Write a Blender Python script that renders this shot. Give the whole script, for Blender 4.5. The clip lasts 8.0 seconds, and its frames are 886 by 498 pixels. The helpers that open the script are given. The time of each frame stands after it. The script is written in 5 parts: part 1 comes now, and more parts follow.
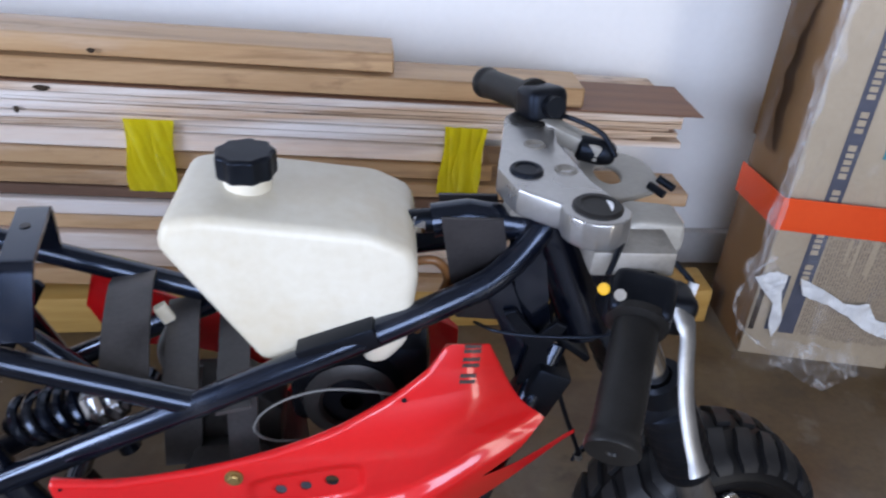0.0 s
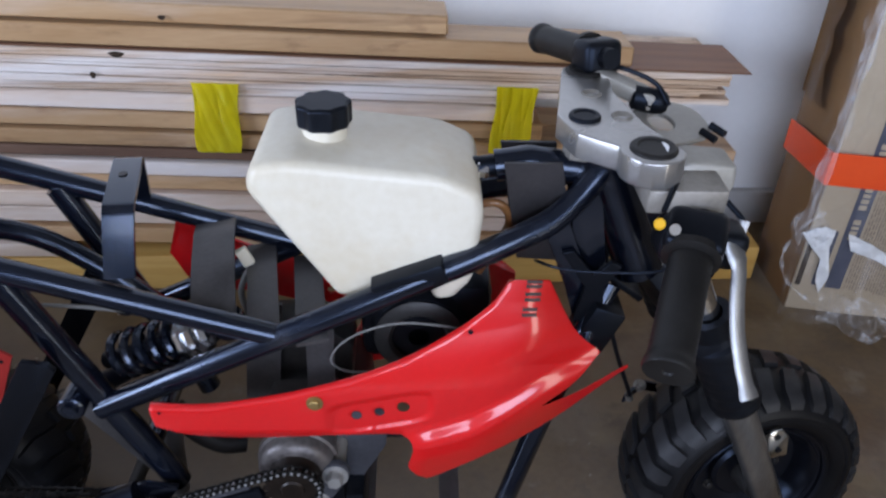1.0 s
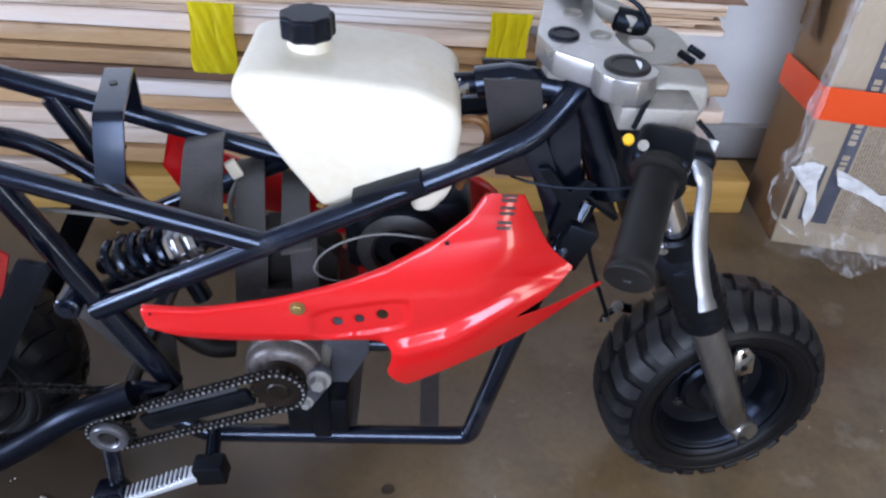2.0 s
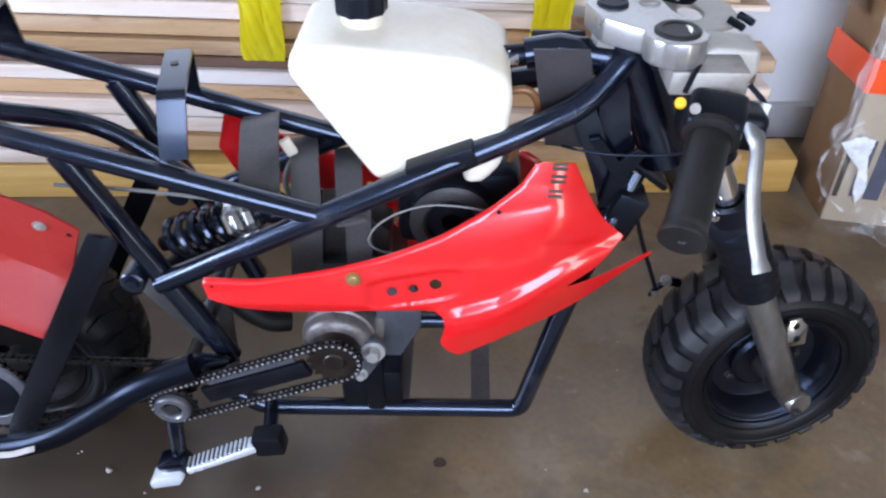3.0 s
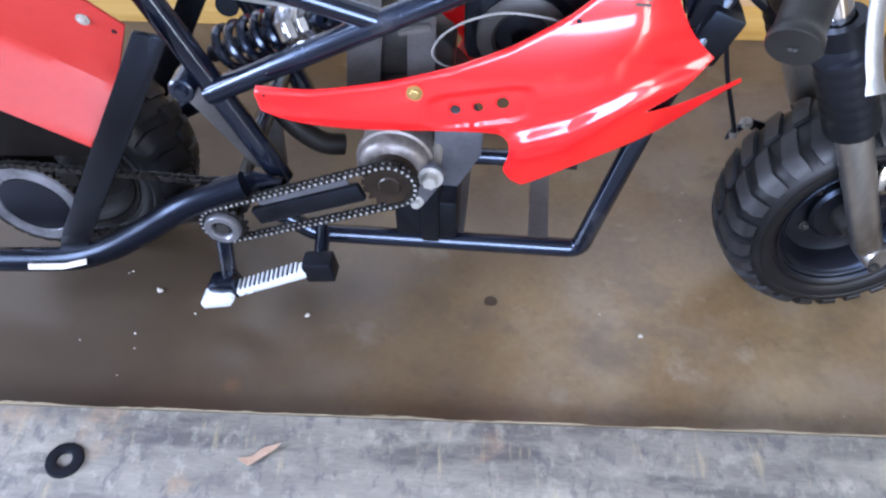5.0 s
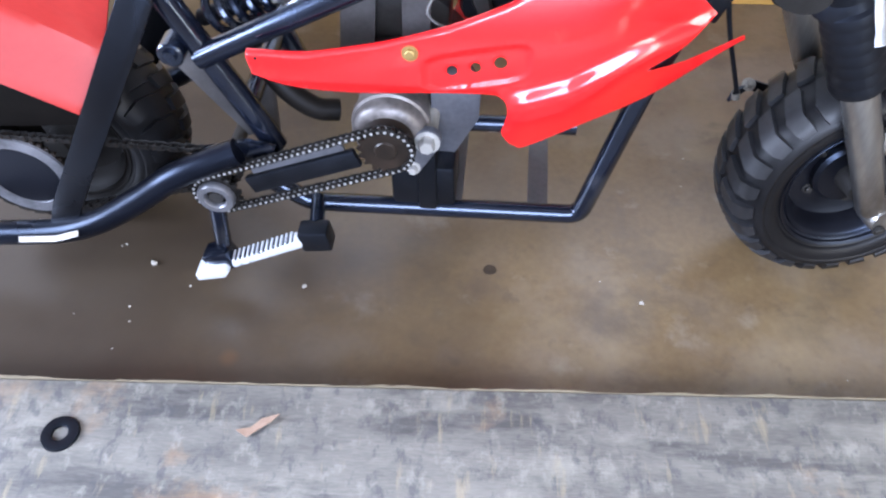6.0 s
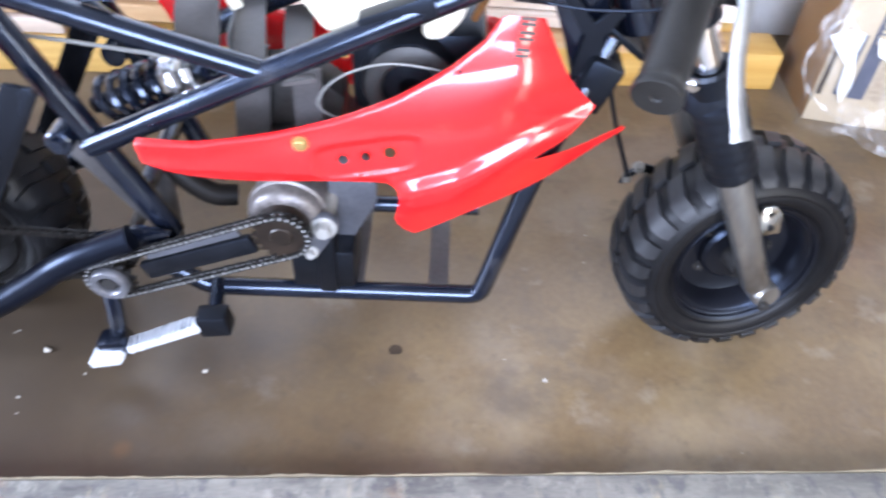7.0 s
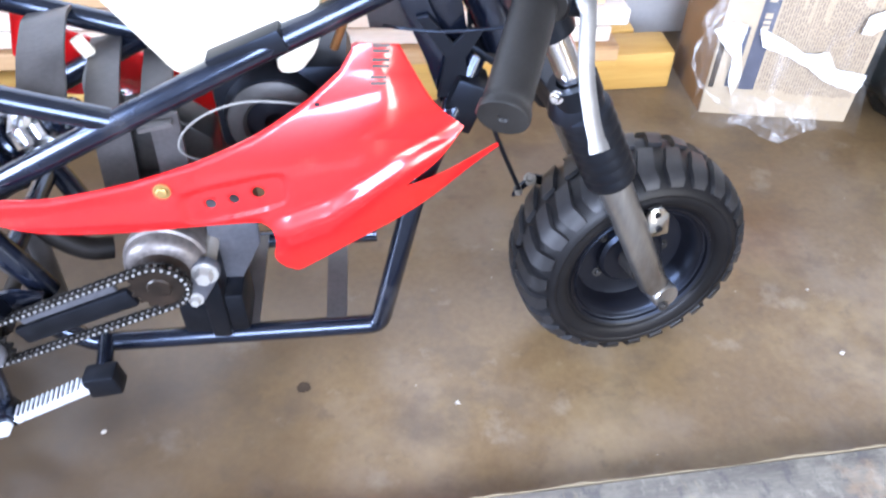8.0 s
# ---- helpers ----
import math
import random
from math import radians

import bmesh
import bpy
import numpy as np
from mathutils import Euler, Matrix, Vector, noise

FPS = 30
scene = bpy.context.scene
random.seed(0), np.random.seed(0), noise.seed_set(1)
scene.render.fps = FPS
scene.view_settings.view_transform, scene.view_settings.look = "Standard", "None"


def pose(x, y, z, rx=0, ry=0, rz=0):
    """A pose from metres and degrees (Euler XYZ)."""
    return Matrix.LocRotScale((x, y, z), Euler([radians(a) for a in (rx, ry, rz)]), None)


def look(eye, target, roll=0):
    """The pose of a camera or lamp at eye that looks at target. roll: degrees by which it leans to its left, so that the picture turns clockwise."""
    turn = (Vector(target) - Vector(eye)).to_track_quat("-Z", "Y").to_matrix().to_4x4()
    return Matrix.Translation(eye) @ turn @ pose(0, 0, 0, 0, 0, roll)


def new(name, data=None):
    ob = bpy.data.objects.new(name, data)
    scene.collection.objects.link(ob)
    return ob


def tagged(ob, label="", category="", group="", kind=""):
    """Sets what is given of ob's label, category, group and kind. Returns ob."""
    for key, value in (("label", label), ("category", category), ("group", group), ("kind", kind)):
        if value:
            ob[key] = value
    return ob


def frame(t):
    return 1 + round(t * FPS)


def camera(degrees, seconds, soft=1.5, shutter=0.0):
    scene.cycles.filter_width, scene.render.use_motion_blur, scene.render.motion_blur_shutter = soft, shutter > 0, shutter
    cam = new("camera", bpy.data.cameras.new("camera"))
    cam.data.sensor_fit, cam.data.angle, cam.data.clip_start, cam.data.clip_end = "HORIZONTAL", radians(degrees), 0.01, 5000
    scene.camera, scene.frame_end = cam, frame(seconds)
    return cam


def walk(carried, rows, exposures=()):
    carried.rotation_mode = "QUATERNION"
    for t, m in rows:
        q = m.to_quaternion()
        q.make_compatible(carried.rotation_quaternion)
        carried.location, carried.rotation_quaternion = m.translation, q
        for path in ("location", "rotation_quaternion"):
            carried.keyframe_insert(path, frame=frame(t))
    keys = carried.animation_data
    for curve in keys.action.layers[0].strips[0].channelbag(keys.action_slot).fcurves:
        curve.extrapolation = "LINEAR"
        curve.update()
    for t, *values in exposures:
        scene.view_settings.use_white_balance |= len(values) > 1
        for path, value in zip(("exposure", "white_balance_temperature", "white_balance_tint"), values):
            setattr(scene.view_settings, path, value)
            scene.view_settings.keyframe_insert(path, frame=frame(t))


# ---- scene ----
# ---------- camera ----------
cam = camera(60.0, 8.0, soft=2.2, shutter=0.5)
PATH = [
    (0, (0.025, -0.634, 0.963), (0.181, 1.053, -0.1), 3.5),
    (0.5, (0.004, -0.667, 0.962), (0.096, 1.023, -0.103), 3.2),
    (1, (-0.003, -0.694, 0.964), (0.053, 0.96, -0.159), 1.4),
    (1.5, (0.026, -0.709, 0.981), (0.04, 0.895, -0.213), 2.2),
    (2, (0.026, -0.734, 0.959), (0.067, 0.827, -0.289), 2.5),
    (3.5, (0.0, -0.767, 0.935), (-0.104, 0.779, -0.33), -1.0),
    (4, (-0.007, -0.766, 0.898), (-0.126, 0.697, -0.461), 0.1),
    (4.5, (-0.012, -0.764, 0.884), (-0.166, 0.61, -0.561), -0.4),
    (6, (-0.014, -0.764, 0.85), (-0.152, 0.512, -0.684), -1.2),
    (6.5, (-0.026, -0.764, 0.871), (-0.167, 0.616, -0.569), 1.2),
    (7, (0.033, -0.748, 0.871), (0.045, 0.659, -0.55), 2.9),
    (7.5, (0.084, -0.741, 0.864), (0.193, 0.661, -0.558), 1.8),
    (8, (0.106, -0.725, 0.873), (0.245, 0.701, -0.522), 0.9),
]
EXPOSURES = [(0.0, -0.74, 6450, 10), (1.0, -0.90, 6450, 10), (2.0, -0.38, 6400, 10), (3.5, 0.15, 6250, 10), (4.5, 0.62, 6150, 10), (6.0, 0.82, 6300, 10), (7.0, 1.15, 6350, 10), (8.0, 1.28, 6300, 10)]
walk(cam, [(t, look(eye, target, roll)) for t, eye, target, roll in PATH], EXPOSURES)

# ---------- world and light ----------
world = bpy.data.worlds.new("daylight")
scene.world = world
world.use_nodes = True
wn = world.node_tree.nodes
sky = wn.new("ShaderNodeTexSky")
sky.sky_type, sky.sun_disc = "NISHITA", False
sky.sun_elevation, sky.sun_rotation = radians(48), radians(200)
wn["Background"].inputs["Strength"].default_value = 0.12
world.node_tree.links.new(sky.outputs["Color"], wn["Background"].inputs["Color"])

sun = new("sun", bpy.data.lights.new("sun", "SUN"))
sun.data.energy, sun.data.angle, sun.data.color = 3.0, radians(0.5), (1.0, 0.95, 0.88)
sun.matrix_world = look((0, 0, 0), (-0.6, 0.5, -1.6))

# lamps for daylight in unseen openings, two of them added to balance the brightness
for nm, eye, target, wide, high, watts in (("window_light", (-2.37, -1.05, 1.10), (0, -1.05, 1.10), 1.25, 1.00, 140.0), ("front_window_light", (0.15, -1.97, 1.22), (0.15, 0, 1.22), 1.7, 1.00, 86.0), ("door_light", (1.73, -1.97, 1.02), (1.73, 0, 1.02), 0.46, 1.95, 30.0)):
    lamp = new(nm, bpy.data.lights.new(nm, "AREA"))
    lamp.data.shape, lamp.data.size, lamp.data.size_y = "RECTANGLE", wide, high
    lamp.data.energy, lamp.data.color = watts, (1.0, 0.96, 0.90) if nm == "door_light" else (0.655, 0.75, 1.0)
    lamp.matrix_world = look(eye, target)

# ---------- materials ----------
def material(name, dark, light, rough=0.6, metal=0.0, scale=8.0, grain=120.0, bump=0.1, stretch=(1, 1, 1), spread=0.0, depth=0.002, coat=0.0, rough_var=0.1, per_object=True, spec=0.5):
    """Two colours mixed by a coarse and a fine noise, with fine relief; spread: how much pieces differ from each other."""
    m = bpy.data.materials.new(name)
    m.use_nodes = True
    n, l = m.node_tree.nodes, m.node_tree.links
    b = n["Principled BSDF"]
    co = n.new("ShaderNodeTexCoord")
    mp = n.new("ShaderNodeMapping")
    mp.inputs["Scale"].default_value = stretch
    l.new(co.outputs["Object"], mp.inputs["Vector"])
    info = n.new("ShaderNodeObjectInfo")
    shift = n.new("ShaderNodeVectorMath")
    shift.operation = "MULTIPLY_ADD"
    comb = n.new("ShaderNodeCombineXYZ")
    for k in range(3):
        l.new(info.outputs["Random"], comb.inputs[k])
    l.new(comb.outputs[0], shift.inputs[0])
    shift.inputs[1].default_value = (37.0, 53.0, 71.0) if per_object else (0, 0, 0)
    l.new(mp.outputs[0], shift.inputs[2])
    coarse, fine = n.new("ShaderNodeTexNoise"), n.new("ShaderNodeTexNoise")
    coarse.inputs["Scale"].default_value, fine.inputs["Scale"].default_value = scale, grain
    coarse.inputs["Detail"].default_value, fine.inputs["Detail"].default_value = 6.0, 4.0
    for t in (coarse, fine):
        l.new(shift.outputs[0], t.inputs["Vector"])
    add = n.new("ShaderNodeMath")
    add.operation = "MULTIPLY_ADD"
    l.new(fine.outputs["Fac"], add.inputs[0])
    add.inputs[1].default_value = 0.35
    l.new(coarse.outputs["Fac"], add.inputs[2])
    rng = n.new("ShaderNodeMapRange")
    rng.inputs["From Min"].default_value, rng.inputs["From Max"].default_value = 0.42, 0.92
    l.new(add.outputs[0], rng.inputs["Value"])
    mix = n.new("ShaderNodeMix")
    mix.data_type = "RGBA"
    mix.inputs["A"].default_value, mix.inputs["B"].default_value = (*dark, 1), (*light, 1)
    l.new(rng.outputs[0], mix.inputs["Factor"])
    colour = mix.outputs["Result"]
    if spread:
        hsv = n.new("ShaderNodeHueSaturation")
        val = n.new("ShaderNodeMapRange")
        val.inputs["To Min"].default_value, val.inputs["To Max"].default_value = 1 - spread, 1 + spread
        l.new(info.outputs["Random"], val.inputs["Value"])
        l.new(val.outputs[0], hsv.inputs["Value"])
        l.new(colour, hsv.inputs["Color"])
        colour = hsv.outputs["Color"]
    l.new(colour, b.inputs["Base Color"])
    rr = n.new("ShaderNodeMapRange")
    rr.inputs["To Min"].default_value, rr.inputs["To Max"].default_value = max(0.02, rough - rough_var), min(1.0, rough + rough_var)
    l.new(coarse.outputs["Fac"], rr.inputs["Value"])
    l.new(rr.outputs[0], b.inputs["Roughness"])
    b.inputs["Metallic"].default_value = metal
    b.inputs["Specular IOR Level"].default_value = spec
    b.inputs["Coat Weight"].default_value = coat
    b.inputs["Coat Roughness"].default_value = 0.09
    bp = n.new("ShaderNodeBump")
    bp.inputs["Strength"].default_value, bp.inputs["Distance"].default_value = bump, depth
    l.new(add.outputs[0], bp.inputs["Height"])
    l.new(bp.outputs[0], b.inputs["Normal"])
    return m


M = dict(
    floor=material("stained_concrete", (0.078, 0.047, 0.022), (0.156, 0.106, 0.053), 0.33, 0, 3.2, 90, 0.20, spread=0, per_object=False, spec=0.5, rough_var=0.12),
    drive=material("driveway_concrete", (0.30, 0.29, 0.27), (0.42, 0.41, 0.39), 0.8, 0, 1.5, 60, 0.2),
    wall=material("white_wall_paint", (0.82, 0.82, 0.81), (0.89, 0.89, 0.88), 0.7, 0, 2.0, 60, 0.08),
    board=material("dark_unseen_walling", (0.10, 0.085, 0.07), (0.17, 0.15, 0.13), 0.8, 0, 2.0, 60, 0.1),
    ceil=material("dark_unseen_ceiling", (0.17, 0.155, 0.135), (0.22, 0.205, 0.18), 0.8, 0, 2.0, 60, 0.05),
    base=material("grey_baseboard_paint", (0.42, 0.41, 0.40), (0.55, 0.54, 0.52), 0.7, 0, 6, 90, 0.1),
    pine=material("pine_lumber", (0.46, 0.27, 0.125), (0.65, 0.43, 0.235), 0.40, 0, 7, 80, 0.25, (0.30, 4, 3.2), 0.20),
    pine_pale=material("pale_pine_lumber", (0.64, 0.48, 0.36), (0.82, 0.67, 0.53), 0.40, 0, 7, 80, 0.25, (0.30, 4, 3.2), 0.14),
    pine_brown=material("brown_aged_lumber", (0.085, 0.045, 0.028), (0.17, 0.095, 0.058), 0.6, 0, 7, 80, 0.25, (0.35, 6, 4), 0.2),
    pine_yellow=material("yellow_pine_lumber", (0.50, 0.28, 0.065), (0.66, 0.42, 0.13), 0.5, 0, 7, 80, 0.25, (0.35, 6, 9), 0.12),
    sheet_brown=material("brown_sheet_board", (0.17, 0.078, 0.042), (0.28, 0.145, 0.082), 0.55, 0, 7, 80, 0.25, (0.35, 6, 4), 0.1),
    ply=material("plywood_edge", (0.40, 0.24, 0.14), (0.72, 0.56, 0.40), 0.65, 0, 9, 120, 0.3, (0.25, 6, 60), 0.2),
    beam=material("weathered_grey_timber", (0.088, 0.082, 0.074), (0.215, 0.20, 0.17), 0.8, 0, 6, 90, 0.5, (0.9, 4, 4), 0.0),
    beam_edge=material("worn_timber_edge", (0.13, 0.108, 0.072), (0.27, 0.22, 0.14), 0.75, 0, 9, 90, 0.3, (0.8, 5, 5)),
    knot=material("dark_knot", (0.022, 0.015, 0.010), (0.06, 0.042, 0.028), 0.85, 0, 40, 200, 0.2, spec=0.15),
    tube_paint=material("satin_black_tube_paint", (0.0014, 0.0018, 0.0035), (0.004, 0.0055, 0.011), 0.24, 0, 14, 240, 0.10, coat=0.35, spec=0.6),
    plate=material("dusty_dark_steel", (0.024, 0.022, 0.022), (0.068, 0.063, 0.062), 0.45, 0.2, 16, 200, 0.15),
    gusset=material("dark_head_plate", (0.012, 0.011, 0.012), (0.040, 0.036, 0.037), 0.42, 0.2, 16, 200, 0.15),
    red=material("glossy_red_plastic", (0.56, 0.004, 0.006), (0.66, 0.008, 0.010), 0.34, 0, 5, 160, 0.02, coat=1.0, rough_var=0.06, spec=0.4),
    red_dull=material("dull_red_plastic", (0.24, 0.013, 0.010), (0.34, 0.025, 0.019), 0.52, 0, 4, 120, 0.05, spec=0.35),
    tank=material("milky_white_plastic", (0.62, 0.555, 0.42), (0.76, 0.72, 0.61), 0.40, 0, 4, 90, 0.05),
    black=material("black_plastic", (0.0022, 0.0022, 0.0026), (0.006, 0.006, 0.007), 0.42, 0, 20, 250, 0.1, spec=0.28),
    grip=material("worn_black_rubber", (0.005, 0.0046, 0.0044), (0.016, 0.015, 0.014), 0.48, 0, 20, 300, 0.2, spec=0.3),
    tyre=material("dusty_tyre_rubber", (0.003, 0.0032, 0.0037), (0.018, 0.018, 0.020), 0.48, 0, 11, 140, 0.35, spec=0.36),
    sidewall=material("black_tyre_sidewall", (0.0025, 0.0025, 0.003), (0.007, 0.007, 0.008), 0.42, 0, 9, 140, 0.2, spec=0.20),
    tan_cast=material("dusty_tan_casting", (0.30, 0.285, 0.25), (0.42, 0.40, 0.36), 0.5, 0.2, 14, 200, 0.15),
    rim=material("black_painted_rim", (0.002, 0.002, 0.003), (0.007, 0.007, 0.009), 0.32, 0, 12, 200, 0.1, spec=0.4),
    chrome=material("chromed_steel", (0.66, 0.67, 0.69), (0.84, 0.85, 0.87), 0.16, 1.0, 15, 200, 0.04, rough_var=0.08),
    alloy=material("cast_aluminium", (0.36, 0.35, 0.33), (0.50, 0.49, 0.47), 0.46, 0.6, 12, 220, 0.12),
    alloy_dull=material("dusty_aluminium", (0.20, 0.185, 0.16), (0.34, 0.315, 0.28), 0.52, 0.4, 12, 200, 0.15),
    lever=material("worn_steel_lever", (0.26, 0.265, 0.27), (0.42, 0.42, 0.42), 0.40, 0.9, 20, 200, 0.1),
    clamp=material("worn_cast_clamp", (0.34, 0.33, 0.32), (0.46, 0.45, 0.435), 0.28, 0.8, 12, 220, 0.12),
    fork=material("brushed_grey_fork_leg", (0.24, 0.232, 0.22), (0.50, 0.485, 0.46), 0.30, 0.9, 10, 200, 0.1, (1, 1, 0.15)),
    chain=material("oily_steel_chain", (0.010, 0.0095, 0.009), (0.045, 0.042, 0.04), 0.36, 0.7, 60, 300, 0.1),
    rivet=material("bright_chain_rivet", (0.22, 0.22, 0.22), (0.62, 0.62, 0.62), 0.3, 0.6, 60, 300, 0.05),
    motor=material("grimy_motor_case", (0.035, 0.029, 0.027), (0.17, 0.15, 0.14), 0.42, 0.4, 30, 180, 0.4),
    grey_plate=material("grey_engine_plate", (0.05, 0.052, 0.062), (0.12, 0.122, 0.14), 0.42, 0.3, 12, 160, 0.15),
    grime=material("oily_brown_grime", (0.006, 0.0042, 0.003), (0.024, 0.015, 0.010), 0.4, 0.3, 30, 200, 0.3),
    engine=material("dark_engine_casting", (0.010, 0.0095, 0.009), (0.04, 0.037, 0.035), 0.48, 0.3, 14, 160, 0.25),
    brass=material("brass_bolt", (0.25, 0.165, 0.055), (0.38, 0.26, 0.10), 0.45, 0.8, 30, 200, 0.05),
    polished=material("polished_aluminium", (0.60, 0.63, 0.67), (0.78, 0.80, 0.83), 0.30, 0.45, 24, 200, 0.08),
    band=material("worn_steel_band", (0.14, 0.14, 0.15), (0.36, 0.36, 0.39), 0.36, 0.8, 24, 200, 0.12),
    guard=material("dull_brown_black", (0.0022, 0.0018, 0.0015), (0.007, 0.0055, 0.0045), 0.55, 0.0, 12, 160, 0.2, spec=0.12),
    swing=material("blue_black_swingarm_paint", (0.0012, 0.0014, 0.0024), (0.0034, 0.004, 0.007), 0.30, 0.0, 12, 200, 0.12, spec=0.22),
    flatbar=material("dusty_black_flat_bar", (0.002, 0.002, 0.0026), (0.006, 0.006, 0.0068), 0.26, 0.0, 10, 180, 0.15, spec=0.36),
    yellow=material("yellow_plastic_film", (0.86, 0.74, 0.010), (0.94, 0.84, 0.030), 0.20, 0, 10, 60, 0.3, coat=0.4),
    yellow_btn=material("yellow_switch_plastic", (0.66, 0.34, 0.008), (0.80, 0.46, 0.015), 0.4, scale=60),
    orange=material("orange_tape", (0.76, 0.062, 0.006), (0.84, 0.085, 0.010), 0.45, 0, 8, 100, 0.1),
    card=material("brown_cardboard", (0.17, 0.083, 0.022), (0.25, 0.128, 0.040), 0.75, 0, 3, 150, 0.1),
    card_pale=material("pale_printed_cardboard", (0.36, 0.285, 0.195), (0.46, 0.38, 0.275), 0.7, 0, 4, 150, 0.1),
    ink=material("dark_blue_ink", (0.035, 0.04, 0.065), (0.07, 0.075, 0.11), 0.6, 0, 30, 200, 0.02),
    ink_pale=material("faded_brown_ink", (0.20, 0.15, 0.11), (0.31, 0.245, 0.18), 0.7, 0, 30, 200, 0.02),
    teal=material("teal_ink", (0.03, 0.20, 0.23), (0.06, 0.28, 0.32), 0.6, 0, 30, 200, 0.02),
    paper=material("white_paper", (0.60, 0.61, 0.62), (0.78, 0.79, 0.80), 0.6, 0, 18, 90, 0.5),
    decal=material("black_decal", (0.02, 0.015, 0.015), (0.06, 0.04, 0.035), 0.5, 0, 60, 200, 0.05),
    wire=material("grey_cable", (0.10, 0.098, 0.09), (0.17, 0.165, 0.155), 0.5),
    hose=material("brown_fuel_hose", (0.14, 0.06, 0.02), (0.22, 0.10, 0.035), 0.35),
    debris=material("pale_grit", (0.26, 0.235, 0.20), (0.42, 0.39, 0.34), 0.8, 0, 60, 200, 0.1),
    leaf=material("dry_leaf", (0.24, 0.15, 0.10), (0.36, 0.25, 0.18), 0.7, 0, 40, 200, 0.1),
    bag=material("black_bag_plastic", (0.006, 0.008, 0.008), (0.018, 0.022, 0.022), 0.3, 0, 6, 60, 0.5),
)
def patches(m, colour, scale, lo, hi, amount, stretch=(1, 1, 1)):
    """Patches of another colour over a material: wear, dirt or painted glare."""
    n, l = m.node_tree.nodes, m.node_tree.links
    b = n["Principled BSDF"]
    old = b.inputs["Base Color"].links[0].from_socket
    co, mp, t, r, mx = n.new("ShaderNodeTexCoord"), n.new("ShaderNodeMapping"), n.new("ShaderNodeTexNoise"), n.new("ShaderNodeMapRange"), n.new("ShaderNodeMix")
    mp.inputs["Scale"].default_value = stretch
    mp.inputs["Location"].default_value = (scale * 1.7, scale * 0.3, 2.0)
    t.inputs["Scale"].default_value, t.inputs["Detail"].default_value, t.inputs["Roughness"].default_value = scale, 7.0, 0.62
    r.inputs["From Min"].default_value, r.inputs["From Max"].default_value, r.inputs["To Max"].default_value = lo, hi, amount
    mx.data_type = "RGBA"
    l.new(co.outputs["Object"], mp.inputs["Vector"])
    l.new(mp.outputs[0], t.inputs["Vector"])
    l.new(t.outputs["Fac"], r.inputs["Value"])
    l.new(r.outputs[0], mx.inputs["Factor"])
    l.new(old, mx.inputs["A"])
    mx.inputs["B"].default_value = (*colour, 1)
    l.new(mx.outputs["Result"], b.inputs["Base Color"])


patches(M["floor"], (0.24, 0.215, 0.19), 2.1, 0.49, 0.72, 0.5)
patches(M["floor"], (0.060, 0.045, 0.033), 5.5, 0.54, 0.68, 0.65)
patches(M["floor"], (0.27, 0.20, 0.10), 3.1, 0.52, 0.70, 0.5)
patches(M["floor"], (0.32, 0.29, 0.25), 11, 0.60, 0.72, 0.30)
patches(M["floor"], (0.050, 0.036, 0.026), 26, 0.58, 0.70, 0.35)
patches(M["floor"], (0.055, 0.040, 0.028), 9, 0.58, 0.72, 0.45, (1, 1.6, 1))
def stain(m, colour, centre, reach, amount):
    """A ragged patch of colour round a place on a floor: a stain, or painted shade."""
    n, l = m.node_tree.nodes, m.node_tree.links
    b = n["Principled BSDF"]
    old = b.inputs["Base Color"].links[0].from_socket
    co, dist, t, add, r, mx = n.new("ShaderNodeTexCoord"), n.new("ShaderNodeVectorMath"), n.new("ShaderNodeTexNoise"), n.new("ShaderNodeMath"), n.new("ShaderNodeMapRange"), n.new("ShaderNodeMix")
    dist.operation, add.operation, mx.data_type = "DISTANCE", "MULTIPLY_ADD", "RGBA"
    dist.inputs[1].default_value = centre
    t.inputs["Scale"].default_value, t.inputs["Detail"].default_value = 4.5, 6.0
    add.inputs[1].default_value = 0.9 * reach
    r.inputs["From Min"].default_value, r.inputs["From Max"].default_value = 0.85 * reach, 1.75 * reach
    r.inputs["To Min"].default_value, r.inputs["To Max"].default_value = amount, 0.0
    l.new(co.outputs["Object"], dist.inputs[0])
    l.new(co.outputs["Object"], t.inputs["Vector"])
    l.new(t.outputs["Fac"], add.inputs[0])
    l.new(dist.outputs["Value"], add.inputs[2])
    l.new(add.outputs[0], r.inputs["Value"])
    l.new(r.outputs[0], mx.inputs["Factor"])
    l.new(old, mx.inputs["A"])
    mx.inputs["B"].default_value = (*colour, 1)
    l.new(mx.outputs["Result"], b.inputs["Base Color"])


# Broad dark patch puts shade into the floor colour at the left.
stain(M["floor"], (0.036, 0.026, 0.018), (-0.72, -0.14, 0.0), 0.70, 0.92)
stain(M["floor"], (0.12, 0.062, 0.025), (-0.351, -0.262, 0.0), 0.012, 0.4)
# Sky blue put into the highlight tint of the black paints.
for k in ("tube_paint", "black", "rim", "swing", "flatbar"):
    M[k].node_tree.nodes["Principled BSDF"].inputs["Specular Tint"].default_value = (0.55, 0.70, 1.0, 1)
patches(M["beam"], (0.055, 0.052, 0.05), 13, 0.52, 0.64, 0.75, (0.45, 1.8, 1))
patches(M["beam"], (0.28, 0.265, 0.22), 12, 0.54, 0.70, 0.6, (1.0, 1.3, 1))
patches(M["beam"], (0.30, 0.285, 0.24), 46, 0.54, 0.66, 0.5, (1.1, 0.8, 1))
patches(M["beam"], (0.06, 0.06, 0.066), 60, 0.54, 0.66, 0.6, (1.0, 0.6, 1))
